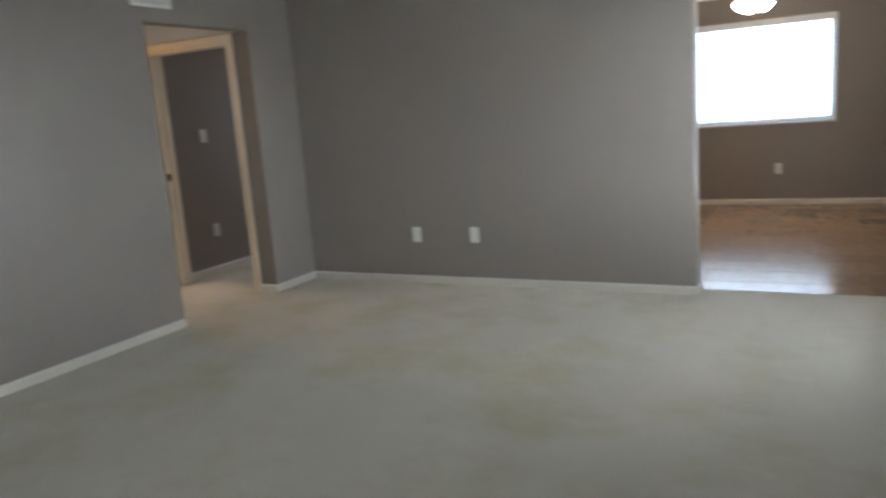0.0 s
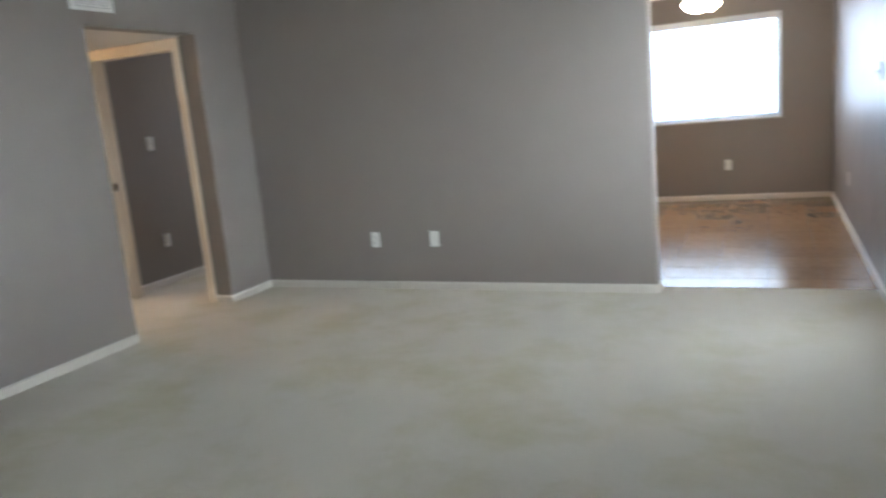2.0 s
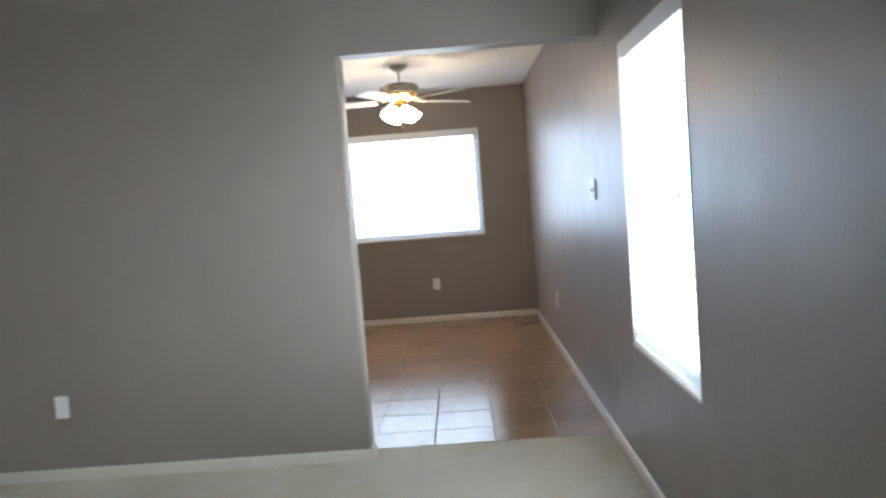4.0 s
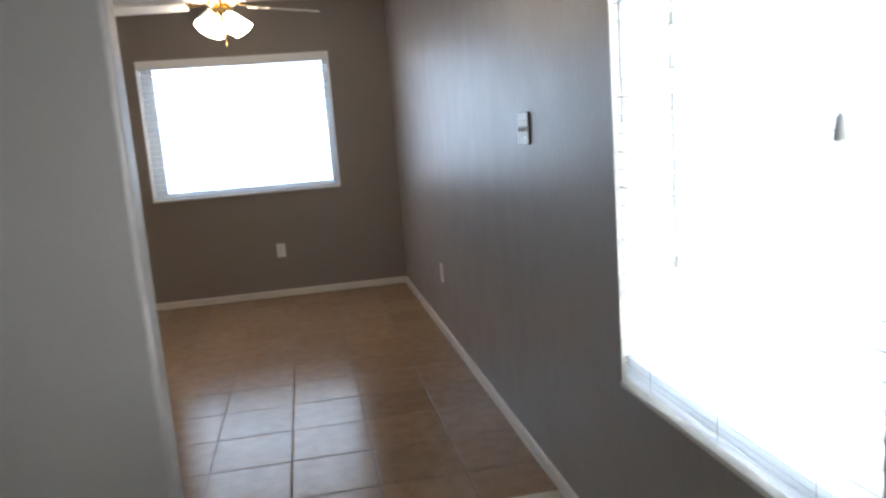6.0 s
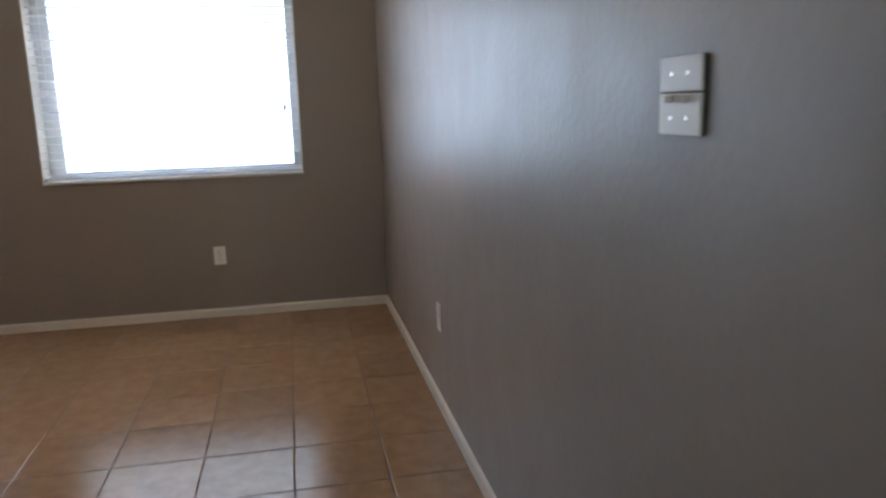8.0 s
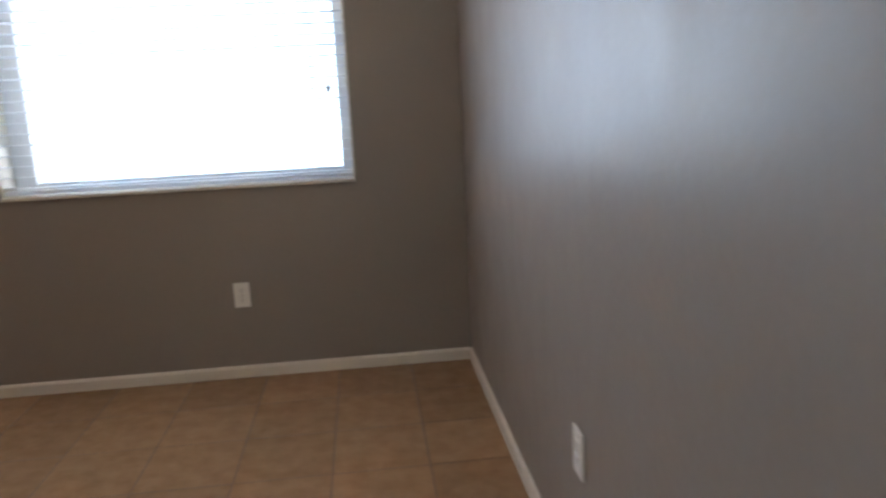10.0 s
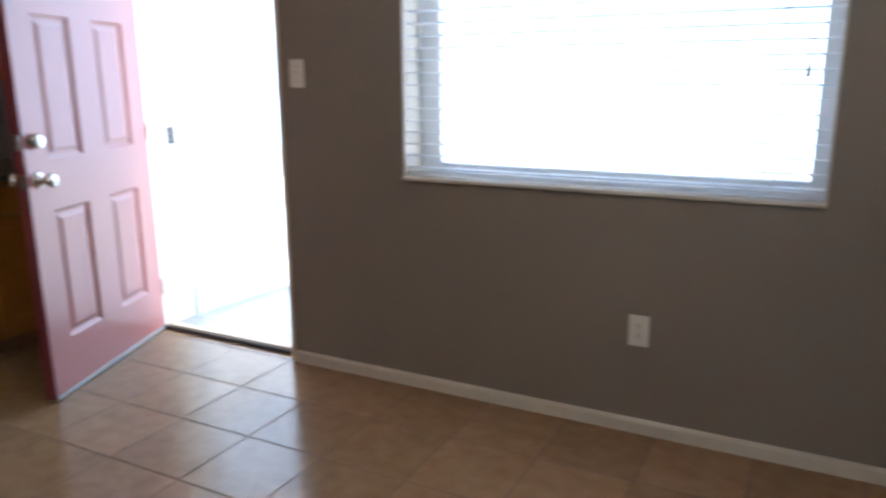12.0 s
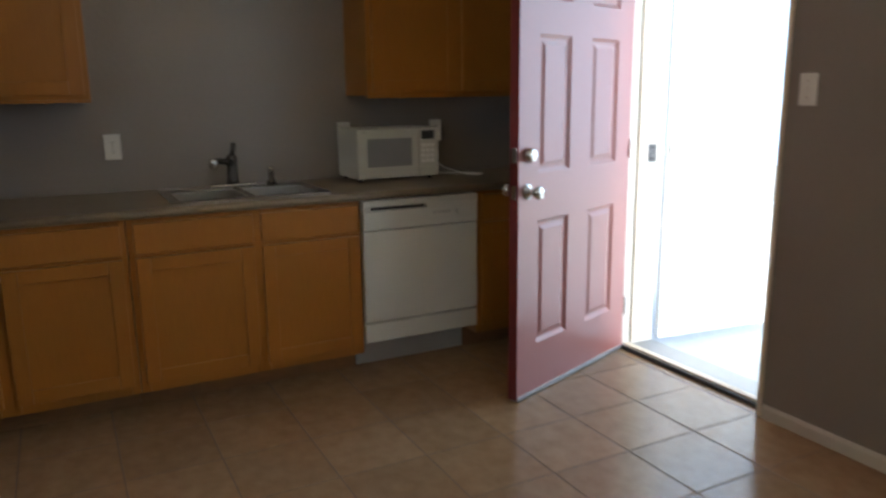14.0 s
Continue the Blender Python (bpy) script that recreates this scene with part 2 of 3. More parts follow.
def tube(bm, pts, r, n=10):
    """A round bar along a line of points."""
    pts = [Vector(p) for p in pts]
    rings = []
    for i, p in enumerate(pts):
        d = (pts[min(i + 1, len(pts) - 1)] - pts[max(i - 1, 0)]).normalized()
        q = d.to_track_quat("Z", "Y")
        rings.append([bm.verts.new(p + q @ Vector((r * math.cos(2 * math.pi * k / n), r * math.sin(2 * math.pi * k / n), 0))) for k in range(n)])
    for a, b in zip(rings, rings[1:]):
        for k in range(n):
            bm.faces.new((a[k], a[(k + 1) % n], b[(k + 1) % n], b[k]))
    bm.faces.new(rings[0][::-1])
    bm.faces.new(rings[-1])
    return bm


def mesh_of(name, bm, mat, smooth=False):
    me = bpy.data.meshes.new(name)
    bmesh.ops.recalc_face_normals(bm, faces=bm.faces)
    bm.to_mesh(me)
    bm.free()
    me.materials.append(mat)
    if smooth:
        for p in me.polygons:
            p.use_smooth = True
    return me


def part(name, bm, mat, parent=None, label="", smooth=False, m=None):
    ob = new(name, mesh_of(name, bm, mat, smooth))
    if parent:
        ob.parent = parent
    if m:
        ob.matrix_basis = m
    return tagged(ob, label)


def thing(name, m, label, category, group="", kind=""):
    ob = new(name)
    ob.empty_display_size = 0.1
    ob.matrix_basis = m
    return tagged(ob, label, category, group, kind)


def structure(name, bm, mat, label, category):
    return tagged(new(name, mesh_of(name, bm, mat)), label, category, kind="structure")


def pierced(bm, axis, a0, a1, u0, u1, z0, z1, holes):
    """A wall slab from a0 to a1 in thickness and u0 to u1 along, with rectangular holes (u0, u1, z0, z1)."""
    def put(p, q, lo, hi):
        if q - p > 1e-4 and hi - lo > 1e-4:
            box(bm, p, q, a0, a1, lo, hi) if axis == "x" else box(bm, a0, a1, p, q, lo, hi)
    u = u0
    for h0, h1, lo, hi in sorted(holes):
        put(u, h0, z0, z1)
        put(h0, h1, z0, lo)
        put(h0, h1, hi, z1)
        u = h1
    put(u, u1, z0, z1)
    return bm


# ---- structure ----
structure("ground", cube(-300, 300, -300, 300, -0.40, -0.14), CONCRETE, "pale sunlit concrete and dirt around the house", "ground")
structure("pavement", cube(-5.2, 0.6, FAR + WT, FAR + 2.6, -0.14, -0.05, 0.01), PATIO, "grey concrete patio slab outside the back door", "patio")
carpet = structure("floor", cube(LEFT - 0.12, WT, BACK - WT, EDGE, -0.14, 0.0), CARPET, "beige cut-pile carpet with faint darker stains", "carpet")
structure("floor_hall", cube(-9.12, LEFT - 0.12, HALL[0] - 0.12, 0.03, -0.14, 0.0), CARPET, "beige carpet in the narrow hall", "carpet")
structure("floor_bedroom", cube(-9.0, LEFT - 0.13, 0.03, 3.3, -0.14, 0.0), CARPET, "beige bedroom carpet beyond the hall door", "carpet")
tile_floor = structure("floor_tiled", cube(KW - 0.03, 0.0, EDGE, FAR, -0.14, -0.0014), GROUT, "tan ceramic tile floor with dark grout", "tile floor")

structure("floor_threshold", cube(DOOR[0] + 0.001, DOOR[1] - 0.001, FAR + 0.0005, FAR + 0.0495, -0.14, -0.001), TILE, "strip of tan tile in the back doorway", "tile floor")
structure("wall_far", pierced(bmesh.new(), "x", FAR, FAR + WT, LEFT - 0.12, WT, -0.14, LCEIL + 0.1,
                              [(DOOR[0], DOOR[1], -0.14, DOOR[2]), W1]), PAINT, "taupe painted wall with a window and the back door", "wall")
structure("wall_side", pierced(bmesh.new(), "y", 0, WT, BACK, FAR, -0.14, LCEIL + 0.1, [W2]), PAINT, "semi-gloss taupe painted outer wall with a tall window", "wall")
bm = bmesh.new()
box(bm, LEFT - 0.12, OPEN_X - 0.12, 0, 0.12, 0, LCEIL)
box(bm, OPEN_X - 0.12, 0, 0, 0.12, OPEN_Z, LCEIL)
structure("wall_dividing", bm, PAINT, "taupe dividing wall beside the wide dining opening", "wall")
bm = cube(OPEN_X - 0.12, OPEN_X, 0.0, RET, 0, OPEN_Z)
bmesh.ops.bevel(bm, geom=[e for e in bm.edges if all(v.co.x > OPEN_X - 0.01 for v in e.verts) and abs(e.verts[0].co.z - e.verts[1].co.z) > 1],
                offset=0.022, segments=6, affect="EDGES", profile=0.5)
structure("wall_end", bm, PAINT, "taupe end of the dividing wall with rounded corners", "wall")
bm = bmesh.new()
pierced(bm, "y", LEFT - 0.12, LEFT, BACK, 0, 0, LCEIL, [(HALL[0], HALL[1], 0, HALL[2])])
structure("wall_left", bm, PAINT, "taupe living room wall with the hall opening", "wall")
structure("wall_hall", pierced(bmesh.new(), "x", HALL[1], HALL[1] + 0.12, -9.0, LEFT - 0.12, 0, LCEIL, [(BED[0], BED[1], 0, BED[2])]), PAINT, "taupe hall wall with a bedroom doorway", "wall")
structure("wall_hall_rear", cube(-9.0, LEFT - 0.12, HALL[0] - 0.12, HALL[0], 0, CEIL), PAINT, "taupe hall wall", "wall")
structure("wall_hall_end", cube(-9.12, -9.0, HALL[0] - 0.12, 3.4, 0, LCEIL), PAINT, "taupe wall at the end of the hall", "wall")
structure("wall_bedroom", cube(BEDWALL - 0.105, BEDWALL, HALL[1] + 0.12, 3.3, 0, CEIL), PAINT, "taupe bedroom wall seen through the doorway", "wall")
structure("wall_bedroom_end", pierced(bmesh.new(), "x", 3.3, 3.42, -9.0, LEFT - 0.12, 0, LCEIL, [(-5.45, -4.55, 0.8, 2.0)]), PAINT, "taupe bedroom wall", "wall")
structure("wall_kitchen", cube(LEFT - 0.12, KW, 0.12, FAR, -0.14, CEIL), PAINT, "taupe kitchen wall behind the sink counter", "wall")
structure("wall_back", pierced(bmesh.new(), "x", BACK - WT, BACK, LEFT - 0.12, WT, -0.14, LCEIL + 0.1, [(-2.1, -0.4, 0.65, 2.05)]), PAINT, "taupe back wall of the living room", "wall")
structure("ceiling_living", cube(LEFT - 0.003, -0.003, BACK, 0.11, LCEIL, LCEIL + 0.1), CEILING, "white textured living room ceiling", "ceiling")
structure("ceiling", cube(LEFT - 0.11, -0.003, 0.1205, FAR, CEIL, CEIL + 0.1), CEILING, "white textured ceiling", "ceiling")
structure("ceiling_hall", cube(-9.0, LEFT - 0.1205, HALL[0], HALL[1], HALL[2], HALL[2] + 0.1), CEILING, "low white hall ceiling", "ceiling")
structure("ceiling_bedroom", cube(-9.0, LEFT - 0.123, HALL[1] + 0.12, 3.3, CEIL, CEIL + 0.1), CEILING, "white bedroom ceiling", "ceiling")
# out of view; the 0.5 m rear overhang is there to shade the patio
structure("roof", cube(-9.3, WT + 0.25, BACK - 0.3, FAR + WT + 0.5, LCEIL + 0.11, LCEIL + 0.3), CONCRETE, "unseen flat roof, its rear overhang added to shade the patio", "roof")


def baseboard(u0, u1, at, axis, face, label="white painted baseboard along the wall"):
    """A skirting from u0 to u1, its back at 'at', its front to the side 'face', with an eased top edge."""
    bm = bmesh.new()
    d, h = 0.013, 0.056
    prof = [(0, 0), (d, 0), (d, h - 0.012), (d * 0.55, h - 0.003), (0.002, h), (0, h)]
    ends = []
    for u in (u0, u1):
        ring = []
        for p, z in prof:
            a = at + face * p
            ring.append(bm.verts.new((u, a, z) if axis == "x" else (a, u, z)))
        ends.append(ring)
    n = len(prof)
    for i in range(n):
        bm.faces.new((ends[0][i], ends[0][(i + 1) % n], ends[1][(i + 1) % n], ends[1][i]))
    bm.faces.new(ends[0][::-1])
    bm.faces.new(ends[1])
    return structure("baseboard", bm, TRIM, label, "baseboard")


baseboard(LEFT, OPEN_X + 0.004, 0, "x", -1)
baseboard(KW + 0.013, OPEN_X - 0.12, 0.12, "x", 1)
baseboard(0.02, RET - 0.02, OPEN_X, "y", 1)
baseboard(BACK, HALL[0], LEFT, "y", 1)
baseboard(HALL[1] - 0.013, 0.0, LEFT, "y", 1)
baseboard(BED[1] + 0.06, LEFT + 0.004, HALL[1], "x", -1)
baseboard(-9.0, BED[0] - 0.06, HALL[1], "x", -1)
baseboard(-9.0, LEFT - 0.003, HALL[0], "x", 1)
baseboard(BACK, FAR, 0, "y", -1)
baseboard(DOOR[1] + 0.03, -0.013, FAR, "x", -1)
baseboard(HALL[1] + 0.12, 3.3, BEDWALL, "y", 1)
baseboard(LEFT, 0.0, BACK, "x", 1)


# ---- doorways ----
def frame_bars(parent, name, x0, x1, y0, y1, z1, w, mat, bevel=0.004):
    part(name, cube(x0 - w, x0, y0, y1, 0, z1 + w, bevel), mat, parent)
    part(name, cube(x1, x1 + w, y0, y1, 0, z1 + w, bevel), mat, parent)
    part(name, cube(x0 + 0.0005, x1 - 0.0005, y0, y1, z1, z1 + w, bevel), mat, parent)


hall_door = thing("door_hall", pose((BED[0] + BED[1]) / 2, HALL[1] + 0.06, 0), "cream painted wooden casing of the open bedroom doorway", "doorway", kind="structure")
frame_bars(hall_door, "casing", -0.4275, 0.4275, -0.078, -0.0605, BED[2], 0.058, CASING)
frame_bars(hall_door, "casing", -0.4275, 0.4275, 0.0605, 0.078, BED[2], 0.058, CASING)
for s in (-1, 1):
    x = s * 0.4275
    part("jamb", cube(min(x, x - s * 0.018), max(x, x - s * 0.018), -0.0604, 0.0604, 0, BED[2]), CASING, hall_door)
    xs = x - s * 0.018
    part("door_stop", cube(min(xs, xs - s * 0.01), max(xs, xs - s * 0.01), -0.01, 0.03, 0, BED[2] - 0.018, 0.002), CASING, hall_door)
part("head_jamb", cube(-0.409, 0.409, -0.0604, 0.0604, BED[2] - 0.018, BED[2]), CASING, hall_door)
part("strike_plate", cube(-0.4093, -0.406, -0.052, -0.022, 0.90, 0.96, 0.001), BRONZE, hall_door, "dark metal strike plate")


# ---- windows and blinds ----
def window(name, w, h, m, label, F=0.055, Y=0.145, foot=0.03, lip=0.008, sash=0.0):
    """A vinyl slider in the opening; the origin is the middle of the opening's foot on the room side, looking out along +y."""
    win = thing(name, m, label, "window", kind="structure")
    for s in (-1, 1):
        part("window_frame", cube(s * w / 2 - (F if s > 0 else 0), s * w / 2 + (F if s < 0 else 0), Y, Y + 0.07, 0, h, 0.004), VINYL, win)
        part("window_frame", cube(-w / 2 + F, w / 2 - F, Y, Y + 0.07, 0 if s < 0 else h - F, foot if s < 0 else h, 0.004), VINYL, win)
    if sash:
        part("sash_stile", cube(-w / 2 + F + 0.0005, -w / 2 + F + sash, Y - 0.012, Y + 0.03, foot + 0.0005, h - F - 0.0005, 0.004), VINYL, win)
        part("sash_rail", cube(-w / 2 + F + sash + 0.0005, w / 2 - F - 0.0005, Y - 0.010, Y + 0.03, foot + 0.0005, foot + 0.014, 0.004), VINYL, win)
    g = part("pane", cube(-w / 2 + F - 0.001, w / 2 - F + 0.001, Y + 0.031, Y + 0.035, foot - 0.001, h - F + 0.001), GLASS, win)
    g.visible_shadow = False
    for s in (-1, 1):
        part("window_return", cube(s * w / 2 - (0.006 if s > 0 else 0), s * w / 2 + (0.006 if s < 0 else 0), -0.003, Y - 0.0005, 0.0105, h - 0.0065), TRIM, win)
    part("window_return", cube(-w / 2, w / 2, -0.003, Y - 0.0005, h - 0.006, h), TRIM, win)
    part("window_sill", cube(-w / 2 + 0.0005, w / 2 - 0.0005, -lip, Y - 0.0005, -0.004, 0.010, 0.003), TRIM, win, "white painted sill")
    return win


def blind(w, h, m, label, wand_x, cord_x, drop, inset=0.03, group="window blinds", gathered=True):
    b = thing("window_blind", m, label, "blind", group)
    part("headrail", cube(-w / 2 + 0.006, w / 2 - 0.006, inset - 0.02, inset + 0.03, h - 0.045, h - 0.002, 0.003), VINYL, b)
    part("valance", cube(-w / 2 + 0.004, w / 2 - 0.004, inset - 0.034, inset - 0.022, h - 0.075, h - 0.003, 0.004), VINYL, b, "white valance strip")
    sw, pitch = w - 0.018, 0.046
    bm = bmesh.new()
    n, d = 6, 0.05
    rows = []
    for x in (-sw / 2, sw / 2):
        top = [bm.verts.new((x, -d / 2 + d * i / n, 0.0035 * (1 - (2 * i / n - 1) ** 2) + 0.0009)) for i in range(n + 1)]
        bot = [bm.verts.new((x, -d / 2 + d * i / n, 0.0035 * (1 - (2 * i / n - 1) ** 2) - 0.0009)) for i in range(n, -1, -1)]
        rows.append(top + bot)
    k = len(rows[0])
    for i in range(k):
        bm.faces.new((rows[0][i], rows[0][(i + 1) % k], rows[1][(i + 1) % k], rows[1][i]))
    bm.faces.new(rows[0][::-1])
    bm.faces.new(rows[1])
    me = mesh_of("slat", bm, SLAT)
    z = 0.046
    while z < h - 0.055:
        s = new("slat", me)
        s.parent = b
        s.matrix_basis = pose(random.uniform(-0.0015, 0.0015), inset, z, random.uniform(-1.2, 1.2) - (4 if z > 0.09 else 0), 0, 0)
        z += pitch if z > 0.07 or not gathered else 0.017      # the lowest slats may lie gathered on the rail
    part("bottom_rail", cube(-sw / 2, sw / 2, inset - 0.025, inset + 0.025, 0.018, 0.036, 0.005), SLAT, b)
    for x in (-w / 2 + 0.16, 0.0, w / 2 - 0.16):
        bm = bmesh.new()
        for y in (inset - 0.026, inset + 0.026):
            tube(bm, [(x, y, 0.03), (x, y, h - 0.04)], 0.0012, 5)
        part("ladder_cord", bm, CORD, b)
    f = inset - 0.036
    part("tilt_wand", tube(bmesh.new(), [(wand_x, f, h - 0.06), (wand_x, f - 0.004, h - 0.5), (wand_x, f - 0.004, h - 0.62)], 0.004, 8), VINYL, b)
    part("lift_cord", tube(bmesh.new(), [(cord_x, f, h - 0.06), (cord_x, f - 0.003, h - drop)], 0.0013, 5), CORD, b)
    bm = lathe(bmesh.new(), [(0.002, 0.0), (0.007, -0.008), (0.011, -0.040), (0.007, -0.045)], 12, (cord_x, f - 0.003, h - drop))
    part("tassel", bm, WHITE, b, smooth=True)
    return b


w, h = W1[1] - W1[0], W1[3] - W1[2]
m = pose((W1[0] + W1[1]) / 2, FAR, W1[2])
window("window_1", w, h, m, "white vinyl dining window blown out with daylight", foot=0.042, lip=0.018, sash=0.045)
blind(w, h, m, "white horizontal blind with open slats on the dining window", -w / 2 + 0.09, w / 2 - 0.09, 0.685, gathered=False)
w, h = W2[1] - W2[0], W2[3] - W2[2]
m = pose(0, (W2[0] + W2[1]) / 2, W2[2], 0, 0, -90)
window("window_2", w, h, m, "tall white vinyl living room window full of daylight", 0.02, 0.165, 0.02)
blind(w, h, m, "white horizontal blind with open slats on the tall window", -w / 2 + 0.082, w / 2 - 0.097, 0.62)
# never in view, added as an opening for the living room fill
window("window_3", 1.7, 1.4, pose(-1.25, BACK, 0.65, 0, 0, 180), "unseen window added in the back wall to light the living room")


# ---- wall plates ----
def outlet(m, label, blank=False):
    o = thing("wall_outlet", m, label, "outlet", "wall outlets")
    part("plate", cube(-0.036, 0.036, -0.007, 0, -0.058, 0.058, 0.003), WHITE, o)
    for s in (-1, 1):
        z = s * 0.0195
        if not blank:
            r = part("receptacle", cube(-0.017, 0.017, -0.0095, -0.0068, z - 0.0145, z + 0.0145, 0.002), WHITE, o)
            for x in (-0.0065, 0.0065):
                part("slot", cube(x - 0.0011, x + 0.0011, -0.0099, -0.0094, z - 0.001, z + 0.008), SLOT, r)
            part("slot", cube(-0.0024, 0.0024, -0.0099, -0.0094, z - 0.010, z - 0.006), SLOT, r)
    part("screw", lathe(bmesh.new(), [(0.003, 0), (0.0028, 0.001)], 10, m=pose(0, -0.0068, 0, 90)), NICKEL, o)
    return o


def switch(m, label):
    o = thing("light_switch", m, label, "switch", "light switches")
    part("plate", cube(-0.036, 0.036, -0.007, 0, -0.058, 0.058, 0.003), WHITE, o)
    part("collar", cube(-0.006, 0.006, -0.0085, -0.0068, -0.013, 0.013, 0.001), WHITE, o)
    part("toggle", cube(-0.004, 0.004, -0.019, -0.008, 0.000, 0.010, 0.0015), WHITE, o)
    for z in (-0.03, 0.03):
        part("screw", lathe(bmesh.new(), [(0.003, 0), (0.0028, 0.001)], 10, m=pose(0, -0.0068, z, 90)), NICKEL, o)
    return o


outlet(pose(-3.358, 0, 0.380), "white outlet on the dividing wall above the baseboard")
outlet(pose(-2.864, 0, 0.382), "white cable plate on the dividing wall", True)
outlet(pose(-1.050, FAR, 0.396), "white outlet below the dining window")
outlet(pose(0, 2.297, 0.411, 0, 0, -90), "white outlet low on the glossy side wall")
outlet(pose(LEFT, -3.34, 0.392, 0, 0, 90), "white outlet on the living room wall")
outlet(pose(KW, 1.886, 1.082, 0, 0, 90), "white outlet above the kitchen counter")
outlet(pose(BEDWALL, 0.086, 0.387, 0, 0, 90), "white outlet on the dim bedroom wall")
switch(pose(BEDWALL, 0.072, 1.244, 0, 0, 90), "white light switch on the dim bedroom wall")
switch(pose(-2.527, FAR, 1.305), "white light switch beside the back door")

pl = thing("light_switch", pose(0, 0.356, 1.296, 0, 0, -90), "white two-gang light switch plate on the glossy side wall", "switch", "light switches")
# dark slab stands for the shadow round and between the cover plates
part("gap_shade", cube(-0.0575, 0.0575, -0.003, 0, -0.0555, 0.0555), SLOT, pl, "dark backing in place of the shadow gap behind the cover")
part("plate", cube(-0.059, 0.059, -0.009, -0.0032, 0.0055, 0.057, 0.002), WHITE, pl)
part("plate", cube(-0.059, 0.059, -0.009, -0.0032, -0.057, 0.0035, 0.002), WHITE, pl)
for x in (-0.023, 0.023):
    part("toggle", cube(x - 0.005, x + 0.005, -0.020, -0.0092, -0.010, 0.001, 0.002), WHITE, pl)
    part("screw", lathe(bmesh.new(), [(0.004, 0), (0.0036, 0.001)], 10, m=pose(x, -0.0092, 0.032, 90)), NICKEL, pl)
    part("screw", lathe(bmesh.new(), [(0.004, 0), (0.0036, 0.001)], 10, m=pose(x, -0.0092, -0.032, 90)), NICKEL, pl)

vent = thing("air_vent", pose(LEFT, -1.362, 2.09, 0, 0, 90), "white metal return air grille high on the wall", "vent")
part("backing", cube(-0.14, 0.14, -0.004, 0, 0.02, 0.24), SLOT, vent)
for a in ((-0.16, 0.16, 0, 0.022), (-0.16, 0.16, 0.238, 0.26)):
    part("frame", cube(a[0], a[1], -0.012, 0, a[2], a[3], 0.003), WHITE, vent)
for x in (-0.16, 0.138):
    part("frame", cube(x, x + 0.022, -0.012, 0, 0.0225, 0.2375, 0.003), WHITE, vent)
for i in range(14):
    part("slat", cube(-0.137, 0.137, -0.001, 0.001, -0.007, 0.007), WHITE, vent, m=pose(0, -0.009, 0.031 + i * 0.0153, 40))

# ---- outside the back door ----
def backdrop_glow(name, strength, color):
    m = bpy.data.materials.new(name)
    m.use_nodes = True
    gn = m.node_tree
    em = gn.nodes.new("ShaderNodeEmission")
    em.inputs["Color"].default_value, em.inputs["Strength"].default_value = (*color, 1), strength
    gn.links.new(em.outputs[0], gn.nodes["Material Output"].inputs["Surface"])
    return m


# emissive sheets stand in for the bright outdoors and light the rooms
structure("backdrop", cube(-24, 20, 14.0, 14.1, -0.14, 10), backdrop_glow("yard_backdrop_glow", 6.0, (0.52, 0.72, 1.0)), "glowing sheet in place of the overexposed yard and sky", "backdrop")
structure("backdrop_side", cube(14.0, 14.1, -24, 13.9, -0.14, 30), backdrop_glow("side_backdrop_glow", 22.0, (0.80, 0.90, 1.0)), "glowing sheet in place of the overexposed side yard and sky", "backdrop")

# ---- back door ----
frame_door = thing("door_frame", pose((DOOR[0] + DOOR[1]) / 2, FAR, 0), "white painted exterior door frame with metal threshold", "door frame", kind="structure")
hw = (DOOR[1] - DOOR[0]) / 2
JD = 0.056                      # the frame sits this deep in the wall
for s, t in ((-1, 0.072), (1, 0.012)):
    x = s * hw
    part("jamb", cube(min(x, x - s * t), max(x, x - s * t), JD, 0.255, 0, DOOR[2], 0.002), TRIM, frame_door)
    xs = x - s * (t + 0.0005)
    part("weatherstrip", cube(min(xs, xs - s * 0.012), max(xs, xs - s * 0.012), JD + 0.05, JD + 0.07, 0.03, DOOR[2] - 0.02, 0.003), CASING, frame_door)
part("head_jamb", cube(-hw + 0.0725, hw - 0.0125, JD, 0.255, DOOR[2] - 0.02, DOOR[2], 0.002), TRIM, frame_door)
part("casing", cube(hw + 0.0005, hw + 0.022, -0.010, -0.0005, 0, DOOR[2], 0.003), CASING, frame_door)
part("threshold", cube(-hw + 0.073, hw - 0.013, JD + 0.052, 0.255, -0.05, 0.018, 0.006), ALU, frame_door, "worn aluminium threshold")
part("threshold_tread", cube(-hw + 0.073, hw - 0.013, JD + 0.012, JD + 0.0515, -0.05, 0.024, 0.006), CASING, frame_door, "cream worn threshold tread")
part("threshold_seal", cube(-hw + 0.073, hw - 0.0005, JD - 0.006, JD + 0.0115, -0.05, 0.016, 0.004), SLOT, frame_door, "dark rubber threshold seal")
for z in (0.93, 1.07):
    part("strike_plate", cube(hw - 0.0155, hw - 0.0125, JD + 0.012, JD + 0.042, z - 0.03, z + 0.03, 0.001), NICKEL, frame_door)

jp = part("storm_strike", cube(-hw + 0.0725, -hw + 0.0755, 0.178, 0.232, 0.955, 1.045, 0.001), BRONZE, frame_door, "dark metal storm door strike")
for z in (0.972, 1.0, 1.028):
    part("slot", cube(-hw + 0.0756, -hw + 0.0765, 0.190, 0.220, z - 0.008, z + 0.008), SLOT, jp)
DW, DT = 0.914, 0.044
ang = math.degrees(math.atan2(-0.936, 0.351))
